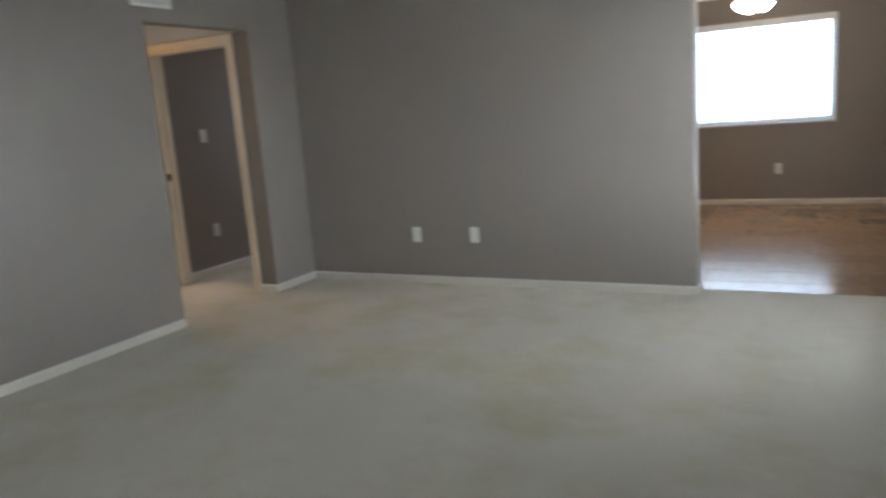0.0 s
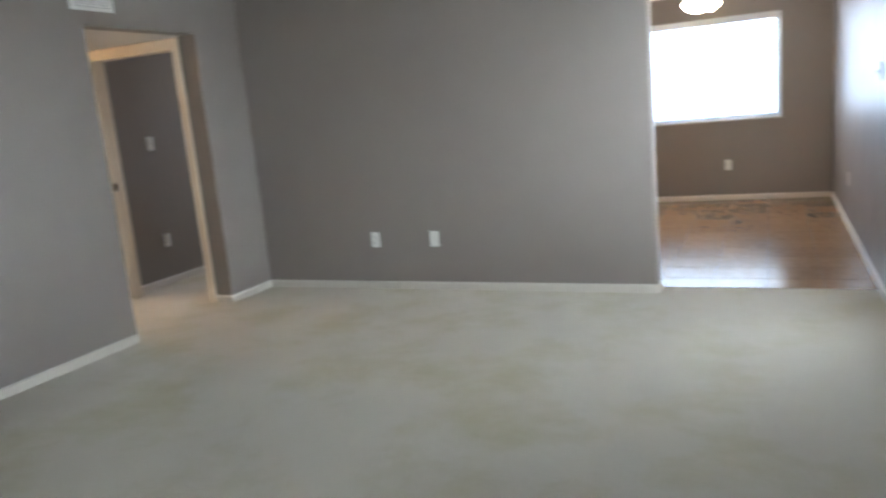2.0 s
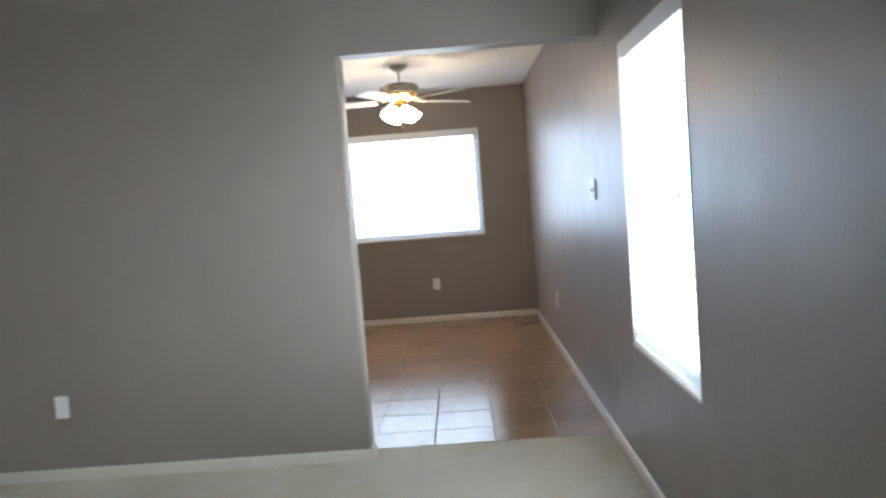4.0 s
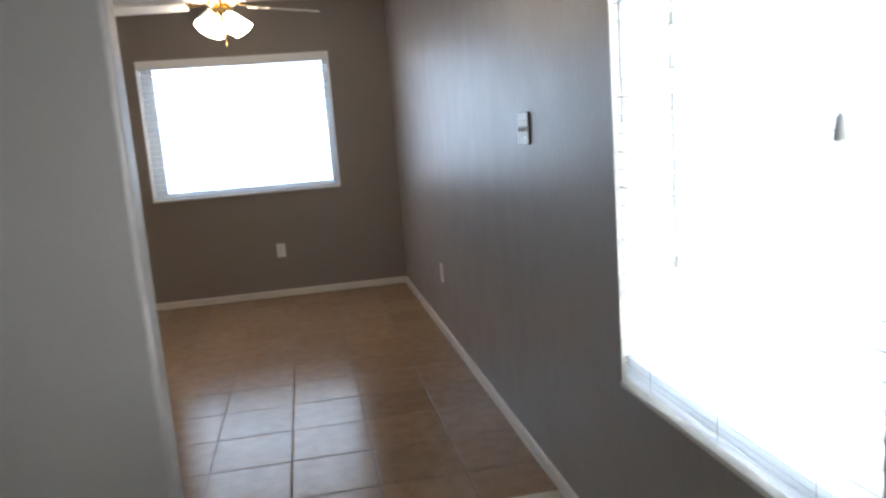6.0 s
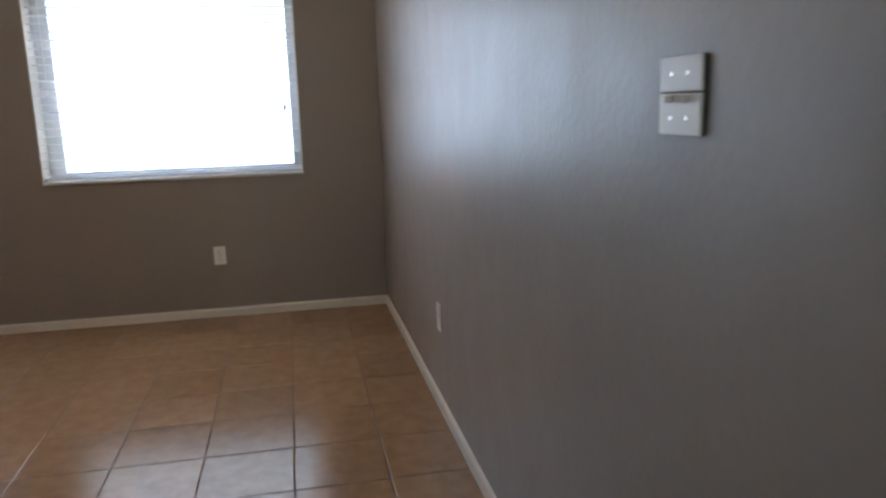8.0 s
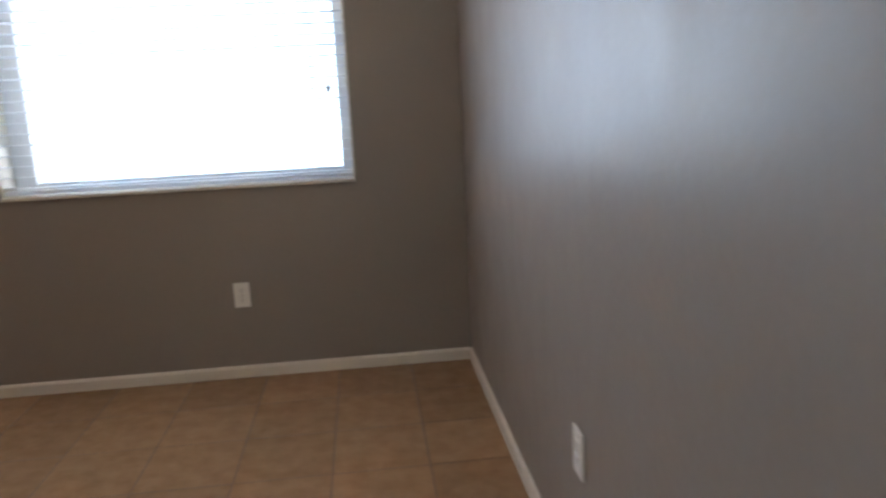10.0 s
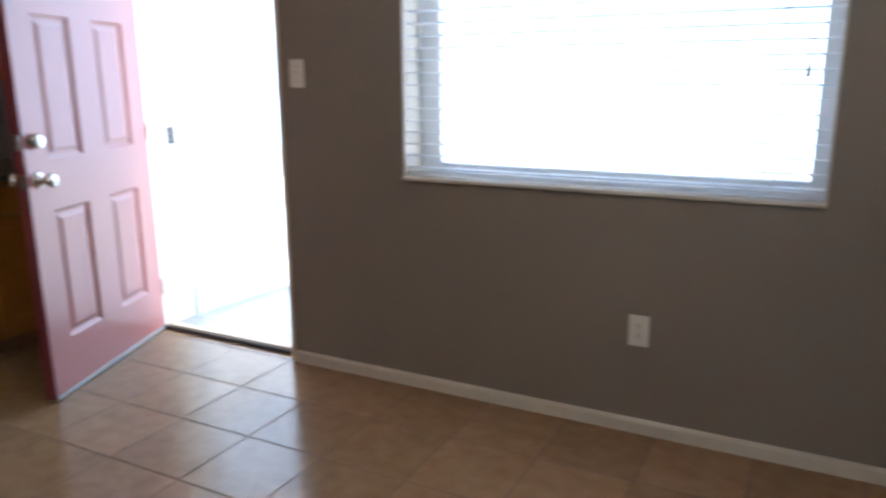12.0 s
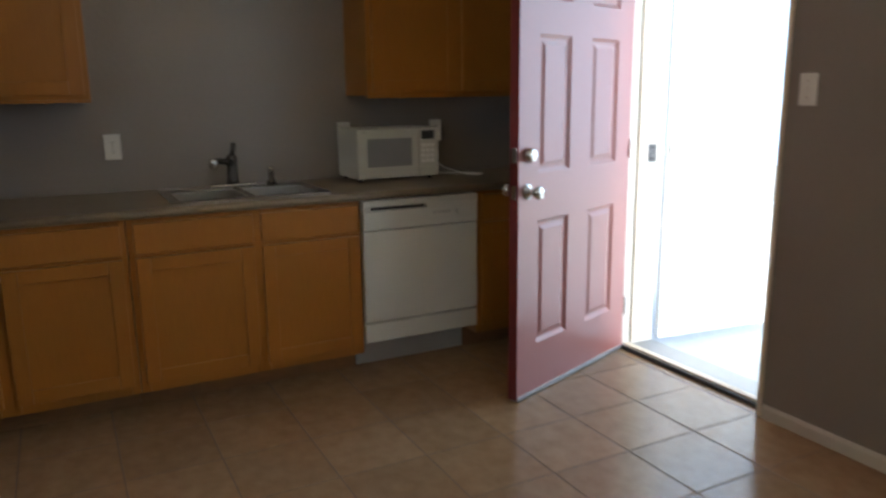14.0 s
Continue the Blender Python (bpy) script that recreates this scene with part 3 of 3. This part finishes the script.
red = thing("door_1", pose(-3.522, 4.148, 0.012, 0, 0, ang), "open rose-red six-panel entry door with silver hardware", "door", kind="structure")
# local x runs from the hinge to the free edge; the outdoor face looks along +y
bm = bmesh.new()
stiles = [(0.0, 0.137), (0.375, 0.540), (0.777, DW)]
cols = [(0.137, 0.375), (0.540, 0.777)]
rows = [(0.225, 0.765), (0.965, 1.525), (1.66, 1.89)]
DH = 2.015
for a, b in stiles:
    box(bm, a, b, -DT, 0, 0, DH)
for c0, c1 in cols:
    z = 0.0
    for r0, r1 in rows + [(DH, DH)]:
        box(bm, c0, c1, -DT, 0, z, r0)
        z = r1
bmesh.ops.remove_doubles(bm, verts=bm.verts, dist=1e-5)
part("slab", bm, RED, red)
part("door_edge", cube(DW, DW + 0.002, -DT, -0.001, 0, DH), REDEDGE, red, "dark red door edge")
for c0, c1 in cols:
    for r0, r1 in rows:
        bm = bmesh.new()
        for side in (1, -1):
            f = 0.0 if side > 0 else -DT
            levels = [(0.0, 0.0), (0.004, -0.003), (0.016, -0.011), (0.026, -0.011), (0.044, -0.004)]
            loops = []
            for ins, dep in levels:
                y = f + side * dep
                loops.append([bm.verts.new(p) for p in ((c0 + ins, y, r0 + ins), (c1 - ins, y, r0 + ins), (c1 - ins, y, r1 - ins), (c0 + ins, y, r1 - ins))])
            for p, q in zip(loops, loops[1:]):
                for i in range(4):
                    bm.faces.new((p[i], p[(i + 1) % 4], q[(i + 1) % 4], q[i]))
            bm.faces.new(loops[-1])
        part("panel", bm, RED, red)
for z, kind in ((0.895, "knob"), (1.045, "deadbolt")):
    bm = bmesh.new()
    if kind == "knob":
        prof = [(0.034, 0.0), (0.034, 0.006), (0.028, 0.011), (0.013, 0.016), (0.012, 0.034), (0.020, 0.040), (0.028, 0.052), (0.028, 0.062), (0.021, 0.071), (0.008, 0.073)]
    else:
        prof = [(0.032, 0.0), (0.032, 0.008), (0.027, 0.022), (0.026, 0.030), (0.020, 0.033), (0.004, 0.033)]
    k = part("door_" + kind, lathe(bm, prof, 24, m=pose(DW - 0.06, 0.0, z, -90)), NICKEL, red, "bright satin nickel " + kind, True)
    k2 = part("door_" + kind, lathe(bmesh.new(), prof, 24, m=pose(DW - 0.06, -DT, z, 90)), NICKEL, red, "bright satin nickel " + kind, True)
    part("latch_plate", cube(DW + 0.0021, DW + 0.0045, -0.034, -0.010, z - 0.03, z + 0.03, 0.001), NICKEL, red)
    part("keyhole", cube(DW - 0.0615, DW - 0.0585, (0.0735 if kind == "knob" else 0.0335), (0.0745 if kind == "knob" else 0.0345), z - 0.006, z + 0.006), SLOT, k)
for z in (0.22, 1.02, 1.82):
    part("hinge", tube(bmesh.new(), [(-0.004, 0.006, z - 0.045), (-0.004, 0.006, z + 0.045)], 0.006), NICKEL, red)
part("door_sweep", cube(0.004, DW - 0.004, -DT + 0.004, 0.004, -0.008, 0.012, 0.003), ALU, red, "grey rubber door sweep")

storm = thing("storm_door", pose(-3.522, FAR + 0.285, 0.0, 0, 0, 84), "open white aluminium storm door outside the entry", "storm door")
for a in ((0, 0.075), (0.795, 0.87)):
    part("stile", cube(a[0], a[1], -0.016, 0.016, 0.02, 2.02, 0.004), VINYL, storm)
for a in ((0.02, 0.14), (0.62, 0.70), (1.93, 2.02)):
    part("rail", cube(0.0755, 0.7945, -0.015, 0.015, a[0], a[1], 0.004), VINYL, storm)
part("kick_panel", cube(0.0755, 0.7945, -0.006, 0.006, 0.1405, 0.6195), VINYL, storm)
g = part("pane", cube(0.0755, 0.7945, -0.002, 0.002, 0.7005, 1.9295), GLASS, storm)
g.visible_shadow = False
part("latch", cube(0.012, 0.045, -0.030, -0.0165, 0.97, 1.05, 0.004), NICKEL, storm, "grey latch plate")
for z in (0.13, 1.45):
    part("hinge", cube(-0.004, 0.010, -0.024, -0.0165, z - 0.05, z + 0.05, 0.002), NICKEL, storm)


# ---- ceiling fan ----
PEWTER = grain(material("antique_pewter", (0.44, 0.41, 0.36), 0.32, 0.9), 30, 0.08)
fan = thing("ceiling_fan", pose(-1.17, 2.5, CEIL), "brass and pewter ceiling fan with white blades and lit tulip shades", "ceiling fan")
part("canopy", lathe(bmesh.new(), [(0.070, 0.0), (0.070, -0.010), (0.060, -0.030), (0.035, -0.052), (0.016, -0.056)], 28), PEWTER, fan, "dark pewter canopy", True)
part("downrod", tube(bmesh.new(), [(0, 0, -0.05), (0, 0, -0.145)], 0.011, 12), PEWTER, fan, smooth=True)
part("motor_housing", lathe(bmesh.new(), [(0.022, -0.135), (0.06, -0.142), (0.135, -0.160), (0.160, -0.178), (0.160, -0.215), (0.148, -0.232)], 32), PEWTER, fan, "dark pewter motor housing")
part("motor_band", lathe(bmesh.new(), [(0.148, -0.2325), (0.140, -0.246), (0.110, -0.268), (0.085, -0.285), (0.06, -0.301)], 32), BRASS, fan, "polished brass band", True)
part("switch_housing", lathe(bmesh.new(), [(0.058, -0.3015), (0.062, -0.32), (0.058, -0.36), (0.040, -0.38), (0.012, -0.387)], 24), BRASS, fan, "polished brass light kit", True)
bm = bmesh.new()
outline = [(0.20, -0.050), (0.30, -0.058), (0.60, -0.070), (0.655, -0.060), (0.680, -0.030)]
pts = outline + [(x, -y) for x, y in reversed(outline)]
top = [bm.verts.new((x, y, 0.005)) for x, y in pts]
bot = [bm.verts.new((x, y, -0.005)) for x, y in pts]
bm.faces.new(top)
bm.faces.new(bot[::-1])
for i in range(len(pts)):
    j = (i + 1) % len(pts)
    bm.faces.new((top[j], top[i], bot[i], bot[j]))
blade_me = mesh_of("blade", bm, BLADE)
bm = bmesh.new()
for a in (-1, 1):
    tube(bm, [(0.12, a * 0.012, 0.012), (0.165, a * 0.030, 0.010), (0.21, a * 0.034, 0.006), (0.25, a * 0.022, 0.006)], 0.006, 8)
box(bm, 0.205, 0.265, -0.035, 0.035, 0.004, 0.009, 0.002)
iron_me = mesh_of("blade_iron", bm, BRASS)
for i in range(5):
    b = new("blade", blade_me)
    b.parent = fan
    b.matrix_basis = pose(0, 0, -0.290, 0, 0, 33 + 72 * i) @ pose(0, 0, 0, 12, 0, 0)
    ir = new("blade_iron", iron_me)
    ir.parent = b
bm = bmesh.new()
prof = [(0.026, 0.0), (0.034, -0.012), (0.050, -0.045), (0.058, -0.080), (0.074, -0.125), (0.078, -0.132), (0.074, -0.130), (0.054, -0.080), (0.045, -0.045), (0.028, -0.012)]
n = 24
rings = []
for k, (r, hgt) in enumerate(prof):
    rings.append([bm.verts.new((r * (1 + (0.05 * math.cos(8 * 2 * math.pi * i / n) if 3 < k < 7 else 0)) * math.cos(2 * math.pi * i / n),
                                r * (1 + (0.05 * math.cos(8 * 2 * math.pi * i / n) if 3 < k < 7 else 0)) * math.sin(2 * math.pi * i / n), hgt)) for i in range(n)])
for p, q in zip(rings, rings[1:] + rings[:1]):
    for i in range(n):
        bm.faces.new((p[i], p[(i + 1) % n], q[(i + 1) % n], q[i]))
shade_me = mesh_of("shade", bm, SHADE, True)
for i in range(4):
    mm = pose(0, 0, -0.35, 0, 0, 35 + 90 * i) @ pose(0.060, 0, 0, 0, -42, 0) @ Matrix.Scale(0.82, 4)
    sh = new("shade", shade_me)
    sh.parent = fan
    sh.matrix_basis = mm
    part("lamp_arm", lathe(bmesh.new(), [(0.014, 0.035), (0.022, 0.012), (0.030, 0.002), (0.030, -0.004)], 16, m=mm), BRASS, fan, smooth=True)
bm = tube(bmesh.new(), [(0.0, 0.0, -0.385), (0.002, 0, -0.455), (0.001, 0, -0.505)], 0.0015, 6)
lathe(bm, [(0.002, 0.0), (0.006, -0.010), (0.005, -0.026), (0.002, -0.03)], 10, (0.001, 0, -0.505))
part("pull_chain", bm, BRASS, fan)

# ---- hall lamp, round the corner ----
hl = thing("ceiling_light", pose(-6.25, -1.0, HALL[2]), "lit warm glass dome light on the hall ceiling", "ceiling light")
part("base", lathe(bmesh.new(), [(0.13, 0), (0.13, -0.015), (0.12, -0.02)], 24), BRASS, hl)
WARM = material("warm_lit_glass", (0.9, 0.8, 0.65), 0.5)
wb = WARM.node_tree.nodes["Principled BSDF"]
wb.inputs["Emission Color"].default_value, wb.inputs["Emission Strength"].default_value = (1.0, 0.66, 0.36, 1), 75.0
part("dome", lathe(bmesh.new(), [(0.12, -0.0205), (0.118, -0.04), (0.09, -0.075), (0.04, -0.092), (0.005, -0.095)], 24), WARM, hl, "glowing glass dome", True)


# ---- kitchen ----
kl = thing("ceiling_light", pose(-2.75, 2.2, CEIL), "lit warm glass dome light on the kitchen ceiling", "ceiling light")
part("base", lathe(bmesh.new(), [(0.14, 0), (0.14, -0.015), (0.13, -0.02)], 24), BRASS, kl)
GLOW = material("soft_warm_lit_glass", (0.9, 0.8, 0.65), 0.5)
gw = GLOW.node_tree.nodes["Principled BSDF"]
gw.inputs["Emission Color"].default_value, gw.inputs["Emission Strength"].default_value = (1.0, 0.78, 0.34, 1), 12.5
part("dome", lathe(bmesh.new(), [(0.13, -0.0205), (0.128, -0.04), (0.10, -0.078), (0.045, -0.097), (0.005, -0.10)], 24), GLOW, kl, "glowing glass dome", True)


def cabinet_door(parent, x, y0, y1, z0, z1, w=0.055, name="door"):
    d = part(name, cube(x + 0.002, x + 0.011, y0 + w - 0.004, y1 - w + 0.004, z0 + w - 0.004, z1 - w + 0.004), OAK, parent)
    for a, b in ((y0, y0 + w), (y1 - w, y1)):
        part("stile", cube(x, x + 0.019, a, b, z0, z1, 0.003), OAK, d)
    for a, b in ((z0, z0 + w), (z1 - w, z1)):
        part("rail", cube(x, x + 0.0185, y0 + w + 0.0003, y1 - w - 0.0003, a, b, 0.003), OAK, d)
    return d


def base_cabinet(y0, y1, fronts, label):
    """fronts: (y0, y1) of each drawer front with its door below."""
    mid = (y0 + y1) / 2
    c = thing("base_cabinet", pose(KW + 0.002, mid, 0), label, "cabinet", "kitchen base cabinets")
    h0, h1 = y0 - mid + 0.001, y1 - mid - 0.001
    bm = bmesh.new()
    box(bm, 0, 0.02, h0, h1, 0.105, 0.836)
    box(bm, 0.0205, 0.589, h0, h0 + 0.018, 0.105, 0.836)
    box(bm, 0.0205, 0.589, h1 - 0.018, h1, 0.105, 0.836)
    box(bm, 0.0205, 0.589, h0 + 0.0185, h1 - 0.0185, 0.105, 0.123)
    part("carcass", bm, OAK, c)
    bm = bmesh.new()
    edges = [h0] + [v - mid for f in fronts for v in f] + [h1]
    for a, b in zip(edges[::2], edges[1::2]):
        box(bm, 0.5895, 0.608, a - (0.012 if a > h0 else 0), b + (0.012 if b < h1 else 0), 0.105, 0.836, 0.002)
    for f0, f1 in fronts:
        for z0, z1 in ((0.105, 0.155), (0.666, 0.697), (0.806, 0.836)):
            box(bm, 0.59, 0.6075, f0 - mid + 0.0125, f1 - mid - 0.0125, z0, z1)
    part("face_frame", bm, OAK, c)
    part("toe_kick", cube(0.462, 0.477, h0, h1, 0.0, 0.1045), OAKDARK, c, "oak toe kick, darkened for the shade under the cabinet")
    for f0, f1 in fronts:
        part("drawer_front", cube(0.6085, 0.627, f0 - mid, f1 - mid, 0.690, 0.816, 0.005), OAK, c)
        cabinet_door(c, 0.6085, f0 - mid, f1 - mid, 0.145, 0.676)
    return c


base_cabinet(0.95, 1.864, [(0.985, 1.375), (1.42, 1.842)], "honey oak base cabinet with drawer fronts above panel doors")
base_cabinet(1.866, 2.853, [(1.889, 2.362), (2.396, 2.840)], "honey oak sink cabinet with two panel doors under the sink")
base_cabinet(3.458, FAR - 0.002, [(3.488, 4.06)], "honey oak base cabinet half hidden behind the open door")


def wall_cabinet(y0, y1, doors, label):
    mid = (y0 + y1) / 2
    c = thing("wall_cabinet", pose(KW + 0.002, mid, 1.298), label, "cabinet", "kitchen wall cabinets")
    part("body", cube(0, 0.305, y0 - mid, y1 - mid, 0.0, 0.76, 0.002), OAK, c)
    part("bottom_rail", cube(0.288, 0.306, y0 - mid, y1 - mid, -0.012, -0.0005, 0.001), OAK, c)
    for a, b in doors:
        cabinet_door(c, 0.3055, a - mid, b - mid, 0.018, 0.742)
    return c


wall_cabinet(0.95, 1.806, [(0.975, 1.36), (1.39, 1.784)], "honey oak wall cabinet hung above the counter")
wall_cabinet(3.03, FAR - 0.002, [(3.055, 3.52), (3.55, 4.07)], "honey oak wall cabinet hung over the microwave")

top = thing("countertop", pose(KW + 0.001, 0, 0.838), "brown-grey laminate countertop with a rolled front edge", "countertop")
SX0, SX1, SY0, SY1 = 0.155, 0.555, 2.07, 2.71
bm = bmesh.new()
for a in ((0, SX0, 0.93, FAR - 0.002), (SX1, 0.640, 0.93, FAR - 0.002), (SX0, SX1, 0.93, SY0), (SX0, SX1, SY1, FAR - 0.002)):
    box(bm, a[0], a[1], a[2], a[3], 0, 0.036)
part("worktop", bm, LAMINATE, top)
part("front_edge", tube(bmesh.new(), [(0.640, 0.93, 0.018), (0.640, FAR - 0.002, 0.018)], 0.0182, 16), LAMINATE, top, smooth=True)

sink = thing("kitchen_sink", pose(KW + (SX0 + SX1) / 2, (SY0 + SY1) / 2, 0.874), "stainless steel double-bowl sink set in the counter", "sink")
sx, sy = (SX1 - SX0) / 2, (SY1 - SY0) / 2
bm = bmesh.new()
for a in ((-sx - 0.022, -sx + 0.055, -sy - 0.022, sy + 0.022), (sx - 0.02, sx + 0.022, -sy - 0.022, sy + 0.022), (-sx + 0.055, sx - 0.02, -sy - 0.022, -sy + 0.02), (-sx + 0.055, sx - 0.02, sy - 0.02, sy + 0.022), (-sx + 0.055, sx - 0.02, -0.016, 0.016)):
    box(bm, *a, 0.001, 0.007)
part("rim", bm, STEEL, sink)
for s in (-1, 1):
    y0, y1 = (0.016, sy - 0.02) if s > 0 else (-sy + 0.02, -0.016)
    x0, x1 = -sx + 0.055, sx - 0.02
    bm = bmesh.new()
    box(bm, x0, x1, y0, y1, -0.17, -0.166)
    for a in ((x0, x0 + 0.003, y0, y1), (x1 - 0.003, x1, y0, y1), (x0 + 0.003, x1 - 0.003, y0, y0 + 0.003), (x0 + 0.003, x1 - 0.003, y1 - 0.003, y1)):
        box(bm, *a, -0.166, 0.001)
    bowl = part("bowl", bm, BOWL, sink)
    part("drain", lathe(bmesh.new(), [(0.045, -0.1655), (0.045, -0.162), (0.03, -0.163), (0.005, -0.164)], 20, ((x0 + x1) / 2, (y0 + y1) / 2, 0)), BRONZE, bowl, "dark drain strainer")

fau = thing("faucet", pose(-4.325, 2.395, 0.881), "dark metal single-lever kitchen faucet behind the sink", "faucet")
part("base_plate", cube(-0.027, 0.027, -0.11, 0.11, 0, 0.012, 0.006), NICKEL, fau)
part("column", lathe(bmesh.new(), [(0.030, 0.012), (0.027, 0.03), (0.024, 0.11), (0.027, 0.125), (0.024, 0.145), (0.008, 0.152)], 20), BRONZE, fau, smooth=True)
sp = part("spout", tube(bmesh.new(), [(0.0, 0, 0.105), (0.05, -0.04, 0.122), (0.095, -0.078, 0.130), (0.125, -0.104, 0.130)], 0.015, 12), BRONZE, fau, smooth=True)
part("aerator", lathe(bmesh.new(), [(0.016, 0.018), (0.019, 0.012), (0.019, -0.018), (0.012, -0.024)], 14, (0.132, -0.110, 0.124)), NICKEL, sp, "bright nickel aerator", True)
part("lever", tube(bmesh.new(), [(0.0, 0.0, 0.145), (-0.008, 0.010, 0.170), (-0.010, 0.014, 0.205)], 0.012, 10), BRONZE, fau, smooth=True)
spr = thing("side_sprayer", pose(-4.325, 2.58, 0.881), "small dark side sprayer beside the faucet", "sprayer")
part("body", lathe(bmesh.new(), [(0.024, 0), (0.022, 0.012), (0.013, 0.018), (0.014, 0.05), (0.010, 0.058)], 16), BRONZE, spr, smooth=True)
part("head", lathe(bmesh.new(), [(0.016, 0.0585), (0.018, 0.075), (0.008, 0.082)], 16), NICKEL, spr, "bright sprayer head", True)

# dishwasher
dw = thing("dishwasher", pose(KW + 0.01, 3.1555, 0), "off-white built-in dishwasher with a grey toe panel", "dishwasher")
W = 0.2985
part("body", cube(0, 0.585, -W + 0.004, W - 0.004, 0.16, 0.832), APPLIANCE_GREY, dw)
bm = bmesh.new()
box(bm, 0.586, 0.632, -W, W, 0.694, 0.782, 0.006)
box(bm, 0.586, 0.632, -W, W, 0.7985, 0.831, 0.006)
box(bm, 0.586, 0.631, 0.02, W, 0.7815, 0.799)
box(bm, 0.586, 0.631, -W, -0.262, 0.7815, 0.799)
cp = part("control_panel", bm, APPLIANCE, dw)
part("handle_recess", cube(0.586, 0.604, -0.2615, 0.0195, 0.7815, 0.7988), BLACK, cp, "dark recessed handle")
part("dial", lathe(bmesh.new(), [(0.024, 0.0), (0.023, 0.012), (0.018, 0.014)], 20, m=pose(0.632, 0.20, 0.755, 0, 90)), APPLIANCE, cp)
for i in range(4):
    part("button", cube(0.632, 0.636, 0.05 + i * 0.026, 0.07 + i * 0.026, 0.748, 0.762, 0.001), APPLIANCE_GREY, cp)
part("door", cube(0.586, 0.628, -W, W, 0.256, 0.690, 0.006), APPLIANCE, dw)
part("lower_panel", cube(0.586, 0.624, -W, W, 0.155, 0.246, 0.005), APPLIANCE, dw)
part("toe_panel", cube(0.452, 0.466, -W + 0.002, W - 0.002, 0.0, 0.159, 0.002), APPLIANCE_GREY, dw, "grey toe panel")

# microwave
mw = thing("microwave", pose(KW + 0.03, 3.185, 0.874), "off-white countertop microwave with a grey window", "microwave")
W = 0.222
part("body", cube(0.0, 0.272, -W, W, 0.016, 0.263, 0.006), APPLIANCE, mw)
for a in (0.03, 0.24):
    for b in (-W + 0.03, W - 0.03):
        part("foot", lathe(bmesh.new(), [(0.012, 0.0), (0.014, 0.0165)], 12, (a, b, 0)), BLACK, mw)
d = part("door", cube(0.2725, 0.292, -W, 0.108, 0.018, 0.262, 0.005), APPLIANCE, mw)
part("window", cube(0.292, 0.2935, -W + 0.05, 0.07, 0.075, 0.215, 0.0005), SCREENGREY, d, "grey perforated window")
part("brand_mark", cube(0.292, 0.2926, -W + 0.02, -W + 0.05, 0.244, 0.25), APPLIANCE_GREY, d)
cpn = part("control_panel", cube(0.2725, 0.290, 0.110, W, 0.018, 0.262, 0.004), APPLIANCE, mw)
part("display", cube(0.290, 0.2915, 0.124, 0.198, 0.205, 0.248), BLACK, cpn, "black clock display")
for i in range(4):
    for j in range(3):
        part("button", cube(0.290, 0.291, 0.124 + j * 0.026, 0.145 + j * 0.026, 0.165 - i * 0.026, 0.183 - i * 0.026), WHITE, cpn)
part("release_button", cube(0.290, 0.293, 0.124, 0.198, 0.032, 0.062, 0.002), APPLIANCE, cpn)

cord = thing("power_cord", pose(-4.20, 3.53, 0.874), "thin white power cord lying on the counter", "cord")
part("cable", tube(bmesh.new(), [(-0.235, -0.08, 0.18), (-0.20, -0.06, 0.10), (-0.10, 0.0, 0.035), (0.0, 0.07, 0.006), (0.05, 0.12, 0.005), (0.02, 0.17, 0.005), (-0.06, 0.12, 0.005), (-0.10, 0.0, 0.005), (-0.12, -0.09, 0.012)], 0.004, 8), CORD, cord, smooth=True)
outlet(pose(KW, 3.55, 1.105, 0, 0, 90), "white outlet behind the microwave above the counter")
outlet(pose(KW, 3.01, 1.105, 0, 0, 90), "white outlet beside the microwave above the counter")

# ---- floor tiles ----
P, GAP = 0.335, 0.005
PX, PY = -0.633, 0.741


def tile_mesh(w, h):
    bm = bmesh.new()
    c, t = 0.0022, 0.008
    ring = []
    for ins, z in ((0.0, -t), (0.0, -0.0009), (c, 0.0)):
        ring.append([bm.verts.new(p) for p in ((ins, ins, z), (w - ins, ins, z), (w - ins, h - ins, z), (ins, h - ins, z))])
    for a, b in zip(ring, ring[1:]):
        for i in range(4):
            bm.faces.new((a[i], a[(i + 1) % 4], b[(i + 1) % 4], b[i]))
    bm.faces.new(ring[-1])
    return mesh_of("tile", bm, TILE)


cache = {}
ix = range(math.floor((KW - PX) / P), math.ceil((0 - PX) / P))
iy = range(math.floor((EDGE - PY) / P), math.ceil((FAR - PY) / P))
for i in ix:
    for j in iy:
        x0, x1 = max(PX + i * P + GAP / 2, KW + 0.002), min(PX + (i + 1) * P - GAP / 2, -0.002)
        y0, y1 = max(PY + j * P + GAP / 2, EDGE + 0.003), min(PY + (j + 1) * P - GAP / 2, FAR - 0.002)
        if x1 - x0 < 0.02 or y1 - y0 < 0.02:
            continue
        key = (round(x1 - x0, 3), round(y1 - y0, 3))
        if key not in cache:
            cache[key] = tile_mesh(*key)
        o = new("tile", cache[key])
        o.parent = tile_floor
        o.matrix_basis = pose(x0, y0, random.uniform(-0.0003, 0.0003), random.uniform(-0.03, 0.03), random.uniform(-0.03, 0.03), 0)
